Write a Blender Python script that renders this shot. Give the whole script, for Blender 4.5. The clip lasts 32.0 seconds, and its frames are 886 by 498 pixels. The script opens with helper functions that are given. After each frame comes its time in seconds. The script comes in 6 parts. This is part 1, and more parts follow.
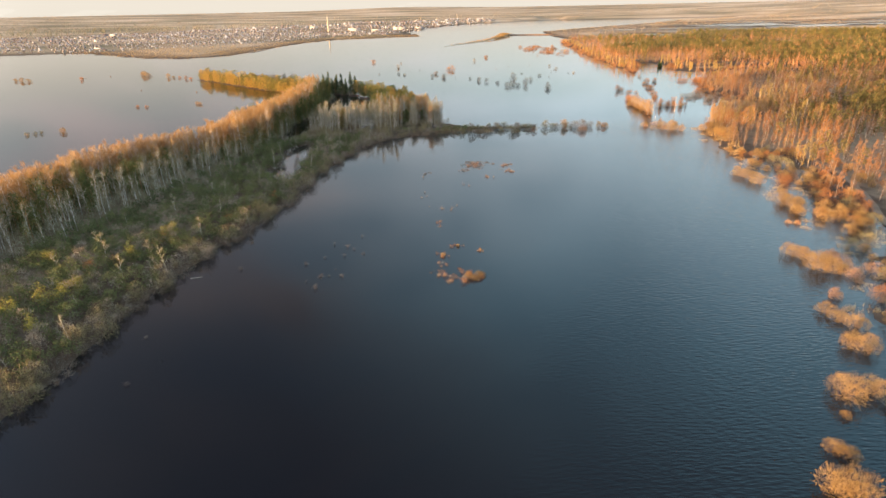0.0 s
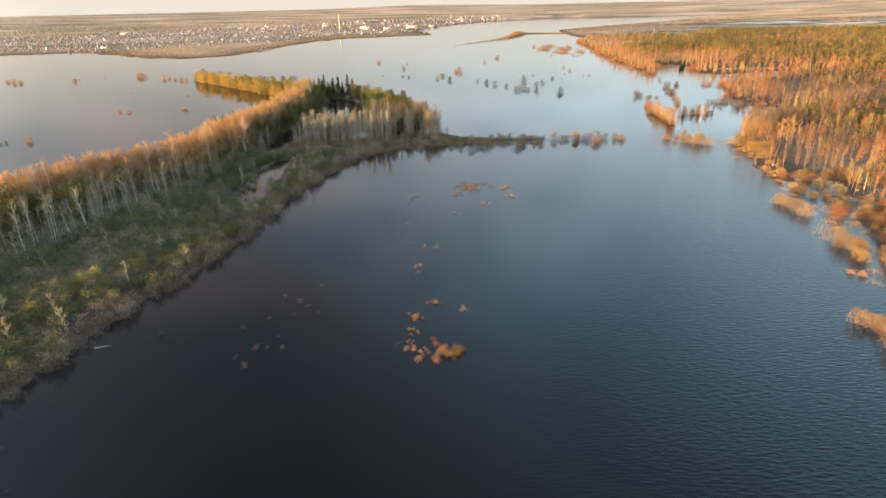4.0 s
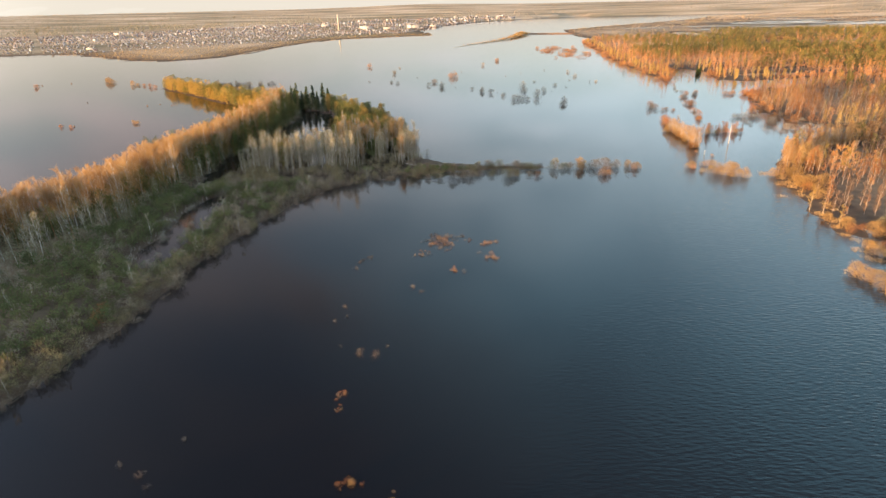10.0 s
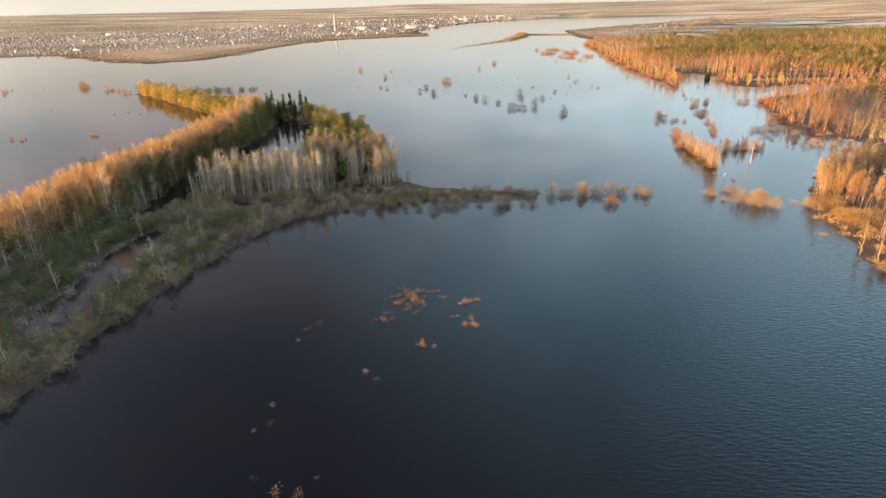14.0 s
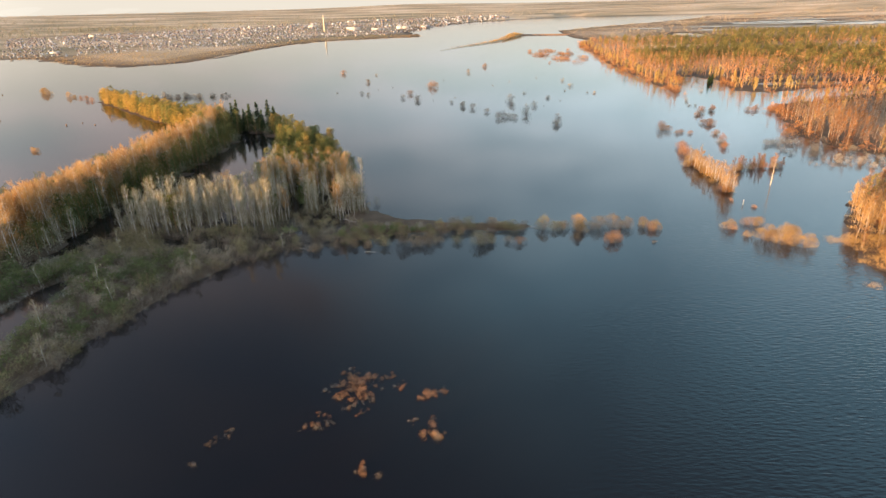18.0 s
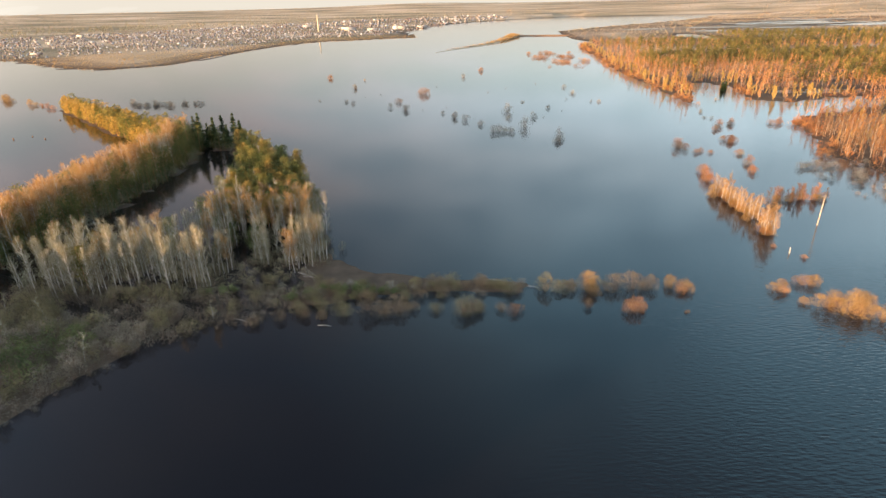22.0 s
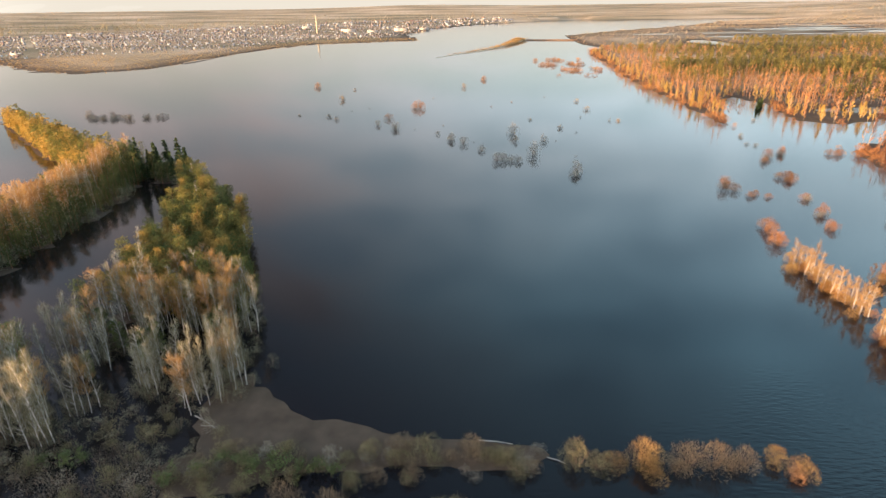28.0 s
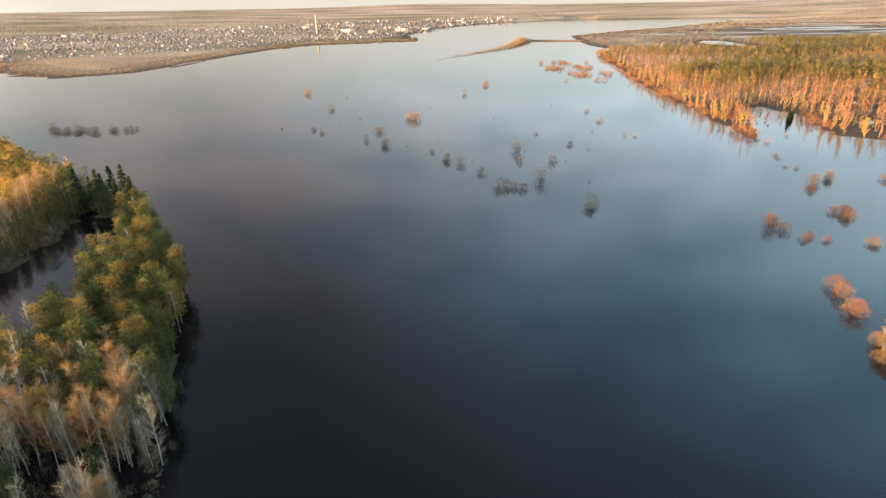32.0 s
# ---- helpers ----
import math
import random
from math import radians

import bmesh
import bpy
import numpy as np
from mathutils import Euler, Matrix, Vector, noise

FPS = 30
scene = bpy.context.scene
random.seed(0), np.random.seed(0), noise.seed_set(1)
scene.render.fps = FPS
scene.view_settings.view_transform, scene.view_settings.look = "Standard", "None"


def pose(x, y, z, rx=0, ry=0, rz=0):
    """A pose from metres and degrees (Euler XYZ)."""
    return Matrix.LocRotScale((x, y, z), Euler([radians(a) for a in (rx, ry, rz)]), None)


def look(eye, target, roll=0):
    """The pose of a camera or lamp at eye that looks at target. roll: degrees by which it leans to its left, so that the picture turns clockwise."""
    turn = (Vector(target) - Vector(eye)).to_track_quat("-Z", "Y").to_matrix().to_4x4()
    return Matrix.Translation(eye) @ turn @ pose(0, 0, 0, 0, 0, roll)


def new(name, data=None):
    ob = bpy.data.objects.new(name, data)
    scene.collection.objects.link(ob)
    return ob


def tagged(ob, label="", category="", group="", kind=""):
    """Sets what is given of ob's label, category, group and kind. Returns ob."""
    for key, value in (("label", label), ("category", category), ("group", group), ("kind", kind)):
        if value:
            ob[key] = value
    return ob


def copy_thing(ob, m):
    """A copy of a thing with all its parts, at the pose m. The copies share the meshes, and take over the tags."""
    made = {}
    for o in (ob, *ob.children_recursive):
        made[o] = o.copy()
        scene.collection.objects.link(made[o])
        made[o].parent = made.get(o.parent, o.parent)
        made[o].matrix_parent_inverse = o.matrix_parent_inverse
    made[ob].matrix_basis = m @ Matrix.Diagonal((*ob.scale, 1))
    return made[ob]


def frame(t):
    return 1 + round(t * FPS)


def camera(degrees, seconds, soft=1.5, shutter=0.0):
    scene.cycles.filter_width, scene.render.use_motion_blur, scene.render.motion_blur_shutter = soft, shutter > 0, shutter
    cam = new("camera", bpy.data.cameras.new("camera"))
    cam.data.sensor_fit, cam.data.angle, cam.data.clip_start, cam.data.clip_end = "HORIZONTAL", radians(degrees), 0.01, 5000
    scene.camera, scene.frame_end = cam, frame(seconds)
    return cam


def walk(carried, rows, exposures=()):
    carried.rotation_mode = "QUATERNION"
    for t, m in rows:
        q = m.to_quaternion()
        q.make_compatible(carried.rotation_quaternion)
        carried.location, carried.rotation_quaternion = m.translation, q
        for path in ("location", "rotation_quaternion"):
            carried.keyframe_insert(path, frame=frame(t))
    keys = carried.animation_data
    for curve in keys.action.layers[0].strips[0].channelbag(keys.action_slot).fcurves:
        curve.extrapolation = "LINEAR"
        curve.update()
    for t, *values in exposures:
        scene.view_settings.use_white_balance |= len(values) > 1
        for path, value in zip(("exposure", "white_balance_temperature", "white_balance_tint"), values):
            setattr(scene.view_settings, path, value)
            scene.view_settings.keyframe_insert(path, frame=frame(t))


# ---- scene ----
cam = camera(77.89, 32.0, soft=1.5)
PATH = [
    (0, (0.00, 0.00, 59.42), (0.00, 91.57, 19.22), -1.24),
    (1, (2.65, 7.73, 59.33), (2.18, 99.25, 19.06), -1.27),
    (2, (5.04, 15.83, 59.30), (3.47, 107.31, 18.96), -1.32),
    (3, (7.13, 23.76, 59.39), (4.88, 115.20, 18.97), -1.39),
    (3.5, (8.02, 27.82, 59.47), (5.55, 119.24, 19.01), -1.39),
    (5.5, (11.07, 44.99, 59.19), (8.32, 136.40, 18.72), -1.32),
    (6, (11.86, 49.39, 59.16), (9.03, 140.78, 18.67), -1.35),
    (7, (13.63, 57.98, 58.95), (10.68, 149.38, 18.48), -1.32),
    (8, (15.81, 66.10, 59.25), (12.69, 157.48, 18.75), -1.32),
    (9, (17.88, 74.27, 59.33), (14.47, 165.62, 18.81), -1.38),
    (10, (19.48, 81.99, 59.46), (15.92, 173.33, 18.90), -1.40),
    (11, (20.83, 90.06, 59.59), (17.22, 181.38, 19.02), -1.38),
    (12, (22.30, 97.96, 59.57), (18.66, 189.30, 19.02), -1.32),
    (13, (23.97, 106.34, 59.65), (20.19, 197.65, 19.05), -1.37),
    (14, (25.53, 114.02, 59.65), (21.81, 205.34, 19.07), -1.37),
    (14.5, (26.26, 117.85, 59.61), (22.73, 209.19, 19.06), -1.43),
    (16.5, (29.55, 133.52, 59.58), (26.62, 224.87, 19.01), -1.62),
    (17, (30.26, 137.39, 59.54), (27.31, 228.73, 18.94), -1.63),
    (18, (31.52, 145.58, 59.62), (28.57, 236.91, 19.00), -1.52),
    (19, (32.87, 154.61, 59.85), (29.99, 245.90, 19.11), -1.55),
    (20, (33.89, 163.17, 60.13), (30.95, 254.44, 19.38), -1.53),
    (21, (35.03, 172.12, 60.37), (32.14, 263.38, 19.60), -1.61),
    (22, (35.88, 181.09, 60.43), (33.16, 272.38, 19.71), -1.44),
    (23, (36.51, 189.83, 60.61), (33.91, 281.14, 19.92), -1.39),
    (24, (36.99, 198.64, 60.81), (34.36, 289.94, 20.10), -1.30),
    (25, (37.59, 207.40, 60.72), (34.82, 298.75, 20.13), -1.10),
    (25.5, (37.82, 211.66, 60.54), (34.99, 303.04, 20.02), -1.01),
    (27.5, (39.05, 228.78, 60.76), (36.03, 320.18, 20.30), -0.89),
    (28, (39.26, 232.93, 60.84), (36.17, 324.33, 20.37), -0.88),
    (29, (40.16, 242.26, 61.14), (36.90, 333.63, 20.62), -0.88),
    (30, (41.09, 251.05, 61.31), (37.66, 342.40, 20.78), -0.87),
    (31, (41.89, 259.50, 61.51), (38.27, 350.82, 20.92), -0.89),
    (32, (42.49, 268.46, 61.86), (38.67, 359.76, 21.26), -0.98),
]
walk(cam, [(t, look(eye, target, roll)) for t, eye, target, roll in PATH])

# ---- sky and sun ----
SUN_EL, SUN_AZ = 2.65, 232.0            # degrees; azimuth clockwise from +y
SUN_DIR = Vector((math.sin(radians(SUN_AZ)) * math.cos(radians(SUN_EL)),
                  math.cos(radians(SUN_AZ)) * math.cos(radians(SUN_EL)), math.sin(radians(SUN_EL))))
EXPOSURE = 1.58
scene.view_settings.exposure = EXPOSURE

world = bpy.data.worlds.new("sky")
scene.world = world
world.use_nodes = True
wn, wl = world.node_tree.nodes, world.node_tree.links
wn.clear()
w_out = wn.new("ShaderNodeOutputWorld")
w_bg = wn.new("ShaderNodeBackground")
w_bg.inputs["Strength"].default_value = 0.18
w_sky = wn.new("ShaderNodeTexSky")
w_sky.sky_type = "NISHITA"
w_sky.sun_disc = False
w_sky.sun_elevation, w_sky.sun_rotation = radians(SUN_EL), radians(SUN_AZ)
w_sky.air_density, w_sky.dust_density, w_sky.ozone_density = 1.0, 1.2, 2.0
w_co = wn.new("ShaderNodeTexCoord")
w_sep = wn.new("ShaderNodeSeparateXYZ")
wl.new(w_co.outputs["Generated"], w_sep.inputs[0])
w_h = wn.new("ShaderNodeMath"); w_h.operation = "ADD"; w_h.inputs[1].default_value = 0.25
wl.new(w_sep.outputs["Z"], w_h.inputs[0])
w_dx = wn.new("ShaderNodeMath"); w_dx.operation = "DIVIDE"
w_dy = wn.new("ShaderNodeMath"); w_dy.operation = "DIVIDE"
wl.new(w_sep.outputs["X"], w_dx.inputs[0]); wl.new(w_h.outputs[0], w_dx.inputs[1])
wl.new(w_sep.outputs["Y"], w_dy.inputs[0]); wl.new(w_h.outputs[0], w_dy.inputs[1])
w_flat = wn.new("ShaderNodeCombineXYZ")
wl.new(w_dx.outputs[0], w_flat.inputs["X"]); wl.new(w_dy.outputs[0], w_flat.inputs["Y"])
w_lie = wn.new("ShaderNodeMapping"); w_lie.inputs["Scale"].default_value = (1.0, 1.9, 1.0); w_lie.inputs["Rotation"].default_value = (0, 0, radians(14))
w_lie.inputs["Location"].default_value = (3.1, 0.6, 0)
wl.new(w_flat.outputs[0], w_lie.inputs["Vector"])
w_noise = wn.new("ShaderNodeTexNoise")
w_noise.inputs["Scale"].default_value, w_noise.inputs["Detail"].default_value = 2.1, 6.0
wl.new(w_lie.outputs[0], w_noise.inputs["Vector"])
w_ramp = wn.new("ShaderNodeValToRGB")
w_ramp.color_ramp.elements[0].position, w_ramp.color_ramp.elements[1].position = 0.38, 0.62
w_ramp.color_ramp.elements[0].color = (0.40, 0.40, 0.40, 1)
wl.new(w_noise.outputs["Fac"], w_ramp.inputs[0])
# thin cloud and haze lie thickest towards the horizon
w_air = wn.new("ShaderNodeMath"); w_air.operation = "DIVIDE"; w_air.inputs[0].default_value = 0.74
wl.new(w_h.outputs[0], w_air.inputs[1])
w_pow = wn.new("ShaderNodeMath"); w_pow.operation = "POWER"; w_pow.inputs[1].default_value = 2.2; w_pow.use_clamp = True
wl.new(w_air.outputs[0], w_pow.inputs[0])
w_thin = wn.new("ShaderNodeMath"); w_thin.operation = "MULTIPLY"
wl.new(w_ramp.outputs[0], w_thin.inputs[0]); wl.new(w_pow.outputs[0], w_thin.inputs[1])
w_low = wn.new("ShaderNodeMapRange")
w_low.inputs["From Min"].default_value, w_low.inputs["From Max"].default_value = 0.03, 0.26
w_low.inputs["To Min"].default_value, w_low.inputs["To Max"].default_value = 0.95, 0.0
wl.new(w_sep.outputs["Z"], w_low.inputs["Value"])
w_fac = wn.new("ShaderNodeMath"); w_fac.operation = "MAXIMUM"
wl.new(w_thin.outputs[0], w_fac.inputs[0]); wl.new(w_low.outputs[0], w_fac.inputs[1])
# the haze is warm on the sun's side and bluish away from it
w_dot = wn.new("ShaderNodeVectorMath"); w_dot.operation = "DOT_PRODUCT"; w_dot.inputs[1].default_value = SUN_DIR
wl.new(w_co.outputs["Generated"], w_dot.inputs[0])
w_side = wn.new("ShaderNodeMapRange")
w_side.inputs["From Min"].default_value, w_side.inputs["From Max"].default_value = -1.0, -0.24
# cloud edges break the change from the warm side to the blue one
w_edge = wn.new("ShaderNodeMath"); w_edge.operation = "MULTIPLY_ADD"; w_edge.inputs[1].default_value, w_edge.inputs[2].default_value = 0.4, -0.2
wl.new(w_noise.outputs["Fac"], w_edge.inputs[0])
w_turn = wn.new("ShaderNodeMath"); w_turn.operation = "ADD"
wl.new(w_dot.outputs["Value"], w_turn.inputs[0]); wl.new(w_edge.outputs[0], w_turn.inputs[1])
wl.new(w_turn.outputs[0], w_side.inputs["Value"])
w_near = wn.new("ShaderNodeMixRGB")
w_near.inputs["Color1"].default_value, w_near.inputs["Color2"].default_value = (3.55, 4.6, 5.15, 1), (1.80, 1.50, 1.47, 1)
wl.new(w_side.outputs[0], w_near.inputs["Fac"])
w_high = wn.new("ShaderNodeMixRGB")
w_high.inputs["Color1"].default_value, w_high.inputs["Color2"].default_value = (2.8, 5.8, 7.6, 1), (0.78, 0.77, 0.88, 1)
wl.new(w_side.outputs[0], w_high.inputs["Fac"])
w_rise = wn.new("ShaderNodeMapRange")
w_rise.inputs["From Min"].default_value, w_rise.inputs["From Max"].default_value = 0.25, 0.5
wl.new(w_sep.outputs["Z"], w_rise.inputs["Value"])
w_tint = wn.new("ShaderNodeMixRGB")
wl.new(w_rise.outputs[0], w_tint.inputs["Fac"])
wl.new(w_near.outputs[0], w_tint.inputs["Color1"]); wl.new(w_high.outputs[0], w_tint.inputs["Color2"])
# a creamy band right at the horizon
w_band = wn.new("ShaderNodeMapRange")
w_band.inputs["From Min"].default_value, w_band.inputs["From Max"].default_value = 0.03, 0.17
wl.new(w_sep.outputs["Z"], w_band.inputs["Value"])
w_cream = wn.new("ShaderNodeMixRGB"); w_cream.inputs["Color1"].default_value = (1.70, 1.56, 1.34, 1)
wl.new(w_band.outputs[0], w_cream.inputs["Fac"]); wl.new(w_tint.outputs[0], w_cream.inputs["Color2"])
w_mix = wn.new("ShaderNodeMixRGB")
wl.new(w_fac.outputs[0], w_mix.inputs["Fac"])
wl.new(w_sky.outputs[0], w_mix.inputs["Color1"]); wl.new(w_cream.outputs[0], w_mix.inputs["Color2"])
# the sky brightens towards the low sun
w_glow = wn.new("ShaderNodeMapRange"); w_glow.interpolation_type = "SMOOTHSTEP"
w_glow.inputs["From Min"].default_value, w_glow.inputs["From Max"].default_value = -0.1, 0.9
w_glow.inputs["To Min"].default_value, w_glow.inputs["To Max"].default_value = 1.0, 4.5
wl.new(w_dot.outputs["Value"], w_glow.inputs["Value"])
w_lit = wn.new("ShaderNodeMixRGB"); w_lit.blend_type = "MULTIPLY"; w_lit.inputs["Fac"].default_value = 1.0
wl.new(w_mix.outputs[0], w_lit.inputs["Color1"]); wl.new(w_glow.outputs[0], w_lit.inputs["Color2"])
wl.new(w_lit.outputs[0], w_bg.inputs["Color"])
wl.new(w_bg.outputs[0], w_out.inputs["Surface"])

sun = new("sun", bpy.data.lights.new("sun", "SUN"))
sun.data.energy, sun.data.angle, sun.data.color = 7.1, radians(0.6), (1.0, 0.58, 0.25)
sun.matrix_world = look(SUN_DIR * 500, (0, 0, 0))


# ---- materials ----
def material(name, stops, scale=3.0, rough=0.85, bump=0.0, bump_scale=20.0, spread=0.35, spec=0.2, coord="Object", detail=4.0, thin=0.0):
    """A rough natural surface: a noise ramp of colours, each piece or island a little lighter or darker."""
    m = bpy.data.materials.new(name)
    m.use_nodes = True
    n, l = m.node_tree.nodes, m.node_tree.links
    b = n["Principled BSDF"]
    b.inputs["Roughness"].default_value = rough
    b.inputs["Specular IOR Level"].default_value = spec
    co = n.new("ShaderNodeTexCoord")
    tex = n.new("ShaderNodeTexNoise")
    tex.inputs["Scale"].default_value, tex.inputs["Detail"].default_value = scale, detail
    l.new(co.outputs[coord], tex.inputs["Vector"])
    ramp = n.new("ShaderNodeValToRGB")
    e = ramp.color_ramp.elements
    e[0].position, e[1].position = 0.3, 0.7
    while len(e) < len(stops):
        e.new(0.5)
    for k, c in enumerate(stops):
        e[k].position = 0.3 + 0.4 * k / max(1, len(stops) - 1)
        e[k].color = (*c, 1)
    l.new(tex.outputs["Fac"], ramp.inputs[0])
    last = ramp.outputs[0]
    if spread:
        info, geo = n.new("ShaderNodeObjectInfo"), n.new("ShaderNodeNewGeometry")
        add = n.new("ShaderNodeMath"); add.operation = "ADD"
        l.new(info.outputs["Random"], add.inputs[0]); l.new(geo.outputs["Random Per Island"], add.inputs[1])
        rng = n.new("ShaderNodeMapRange")
        rng.inputs["From Max"].default_value = 2.0
        rng.inputs["To Min"].default_value, rng.inputs["To Max"].default_value = 1 - spread, 1 + spread
        l.new(add.outputs[0], rng.inputs["Value"])
        hsv = n.new("ShaderNodeHueSaturation")
        l.new(rng.outputs[0], hsv.inputs["Value"]); l.new(last, hsv.inputs["Color"])
        last = hsv.outputs[0]
    l.new(last, b.inputs["Base Color"])
    if thin:
        glow = n.new("ShaderNodeBsdfTranslucent"); both = n.new("ShaderNodeMixShader")
        both.inputs["Fac"].default_value = thin
        l.new(last, glow.inputs["Color"])
        l.new(b.outputs[0], both.inputs[1]); l.new(glow.outputs[0], both.inputs[2])
        l.new(both.outputs[0], n["Material Output"].inputs["Surface"])
    if bump:
        t2 = n.new("ShaderNodeTexNoise")
        t2.inputs["Scale"].default_value, t2.inputs["Detail"].default_value = bump_scale, 3.0
        l.new(co.outputs[coord], t2.inputs["Vector"])
        bm_ = n.new("ShaderNodeBump"); bm_.inputs["Strength"].default_value = bump; bm_.inputs["Distance"].default_value = 0.3
        l.new(t2.outputs["Fac"], bm_.inputs["Height"]); l.new(bm_.outputs[0], b.inputs["Normal"])
    return m


M_BARK_BIRCH = material("birch_bark", [(0.12, 0.11, 0.10), (0.48, 0.46, 0.42), (0.64, 0.61, 0.56)], scale=1.6, spread=0.12)
M_BARK_DARK = material("dark_bark", [(0.10, 0.07, 0.05), (0.22, 0.14, 0.09)], scale=3, spread=0.2)
M_BARK_PINE = material("pine_bark", [(0.20, 0.11, 0.06), (0.36, 0.19, 0.10)], scale=2, spread=0.2)
M_TWIG_BIRCH = material("birch_twigs", [(0.17, 0.17, 0.105), (0.27, 0.265, 0.175), (0.38, 0.37, 0.26)], scale=0.25, spread=0.3, thin=0.4)
# orange copy of the birch twigs: low sunlight is in the base colour
M_TWIG_CREST = material("sunlit_birch_twigs", [(0.27, 0.155, 0.065), (0.39, 0.245, 0.105), (0.50, 0.335, 0.15)], scale=0.2, spread=0.3, thin=0.5)
# darker copy of the birch twigs with the wood's shade in its colour
M_TWIG_SHADE = material("shaded_birch_twigs", [(0.16, 0.15, 0.088), (0.26, 0.24, 0.15), (0.37, 0.345, 0.235)], scale=0.25, spread=0.3, thin=0.4)
M_TWIG_RUST = material("rust_twigs", [(0.14, 0.06, 0.03), (0.30, 0.135, 0.055), (0.41, 0.20, 0.078), (0.51, 0.28, 0.11)], scale=0.06, spread=0.4, thin=0.45)
M_TWIG_GREY = material("grey_twigs", [(0.23, 0.21, 0.165), (0.37, 0.335, 0.27)], scale=0.4, spread=0.3, thin=0.4)
M_TWIG_BROWN = material("brown_twigs", [(0.20, 0.17, 0.13), (0.34, 0.295, 0.225)], scale=0.4, spread=0.3, thin=0.4)
M_TWIG_HEDGE = material("hedge_twigs", [(0.13, 0.095, 0.06), (0.22, 0.165, 0.10), (0.32, 0.25, 0.16)], scale=0.25, spread=0.35, thin=0.4)
M_TWIG_MAT = material("drowned_brush", [(0.13, 0.105, 0.08), (0.20, 0.17, 0.125), (0.30, 0.26, 0.19)], scale=0.12, spread=0.3, thin=0.4)
# dark birch twigs: the shadow between trees is painted with this colour
M_TWIG_UMBER = material("shaded_gap_twigs", [(0.09, 0.055, 0.04), (0.17, 0.105, 0.065), (0.27, 0.17, 0.09)], scale=0.2, spread=0.35, thin=0.4)
M_TWIG_GOLD = material("golden_twigs", [(0.22, 0.135, 0.055), (0.32, 0.21, 0.085), (0.42, 0.285, 0.115)], scale=0.35, spread=0.35, thin=0.45)
# gold crowns of the mainland: sunlight on the trees is in the colour
M_TWIG_EDGE = material("sun_gold_crowns", [(0.26, 0.165, 0.055), (0.36, 0.25, 0.075), (0.45, 0.33, 0.11)], scale=0.06, spread=0.35, thin=0.45)
M_TWIG_RED = material("red_twigs", [(0.34, 0.185, 0.095), (0.45, 0.26, 0.13)], scale=0.6, spread=0.3, thin=0.45)
M_TWIG_OLIVE = material("olive_twigs", [(0.155, 0.14, 0.073), (0.24, 0.21, 0.11), (0.32, 0.275, 0.15)], scale=0.6, spread=0.3, thin=0.4)
# far thickets: distance haze is put into these paler twig colours
M_TWIG_HAZE = material("haze_pale_thicket", [(0.25, 0.165, 0.09), (0.37, 0.265, 0.16), (0.48, 0.37, 0.25)], scale=0.012, spread=0.3, thin=0.4)
M_NEEDLE_PINE = material("pine_needles", [(0.10, 0.11, 0.034), (0.18, 0.17, 0.05), (0.26, 0.22, 0.065)], scale=0.2, spread=0.45, thin=0.35)
# dark copy of the pine needles, shade included in the base colour
M_NEEDLE_WOOD = material("shaded_needles", [(0.05, 0.075, 0.025), (0.12, 0.13, 0.04)], scale=0.2, spread=0.45, thin=0.3)
M_NEEDLE_BANK = material("olive_needles", [(0.06, 0.09, 0.03), (0.12, 0.135, 0.042), (0.24, 0.215, 0.07)], scale=0.12, spread=0.45, thin=0.35)
# golden copy of the pine needles, low sun included in the base colour
M_NEEDLE_GOLD = material("sun_gold_needles", [(0.26, 0.19, 0.05), (0.40, 0.275, 0.08)], scale=0.4, spread=0.4, thin=0.4)
M_NEEDLE_DARK = material("spruce_needles", [(0.025, 0.045, 0.018), (0.05, 0.08, 0.03)], scale=0.6, spread=0.35, thin=0.3)
M_LEAF_GREEN = material("young_green_leaves", [(0.085, 0.11, 0.045), (0.15, 0.175, 0.07), (0.25, 0.24, 0.105)], scale=0.12, spread=0.4, thin=0.4)
# yellow of scrub tops that stand in a patch of sun
M_LEAF_YELLOW = material("sun_yellow_leaves", [(0.20, 0.19, 0.05), (0.33, 0.30, 0.075)], scale=0.5, spread=0.35, thin=0.4)
M_BARK_TAN = material("tan_bark", [(0.24, 0.18, 0.13), (0.56, 0.48, 0.38)], scale=0.15, spread=0.2)
# mainland copy of the pine needles, coloured as if sunlit
M_NEEDLE_SUN = material("sunlit_needles", [(0.06, 0.064, 0.022), (0.125, 0.112, 0.036), (0.22, 0.165, 0.05)], scale=0.06, spread=0.4, thin=0.35)
M_SEDGE = material("pale_sedge", [(0.46, 0.43, 0.38), (0.62, 0.58, 0.52)], scale=0.5, spread=0.3, thin=0.4)
M_REED = material("dry_reed", [(0.42, 0.28, 0.12), (0.58, 0.40, 0.18)], scale=0.5, spread=0.3, thin=0.4)
M_DRYBANK = material("dry_bank", [(0.30, 0.235, 0.15), (0.42, 0.34, 0.23), (0.52, 0.44, 0.31)], scale=0.08, spread=0.0, bump=0.4, bump_scale=0.6)
M_WOOD_GREY = material("weathered_wood", [(0.32, 0.28, 0.23), (0.50, 0.46, 0.40)], scale=4, spread=0.2)
M_TRACK = material("dirt_track", [(0.16, 0.12, 0.08), (0.26, 0.20, 0.14)], scale=0.3, spread=0.0, bump=0.3, bump_scale=3.0)


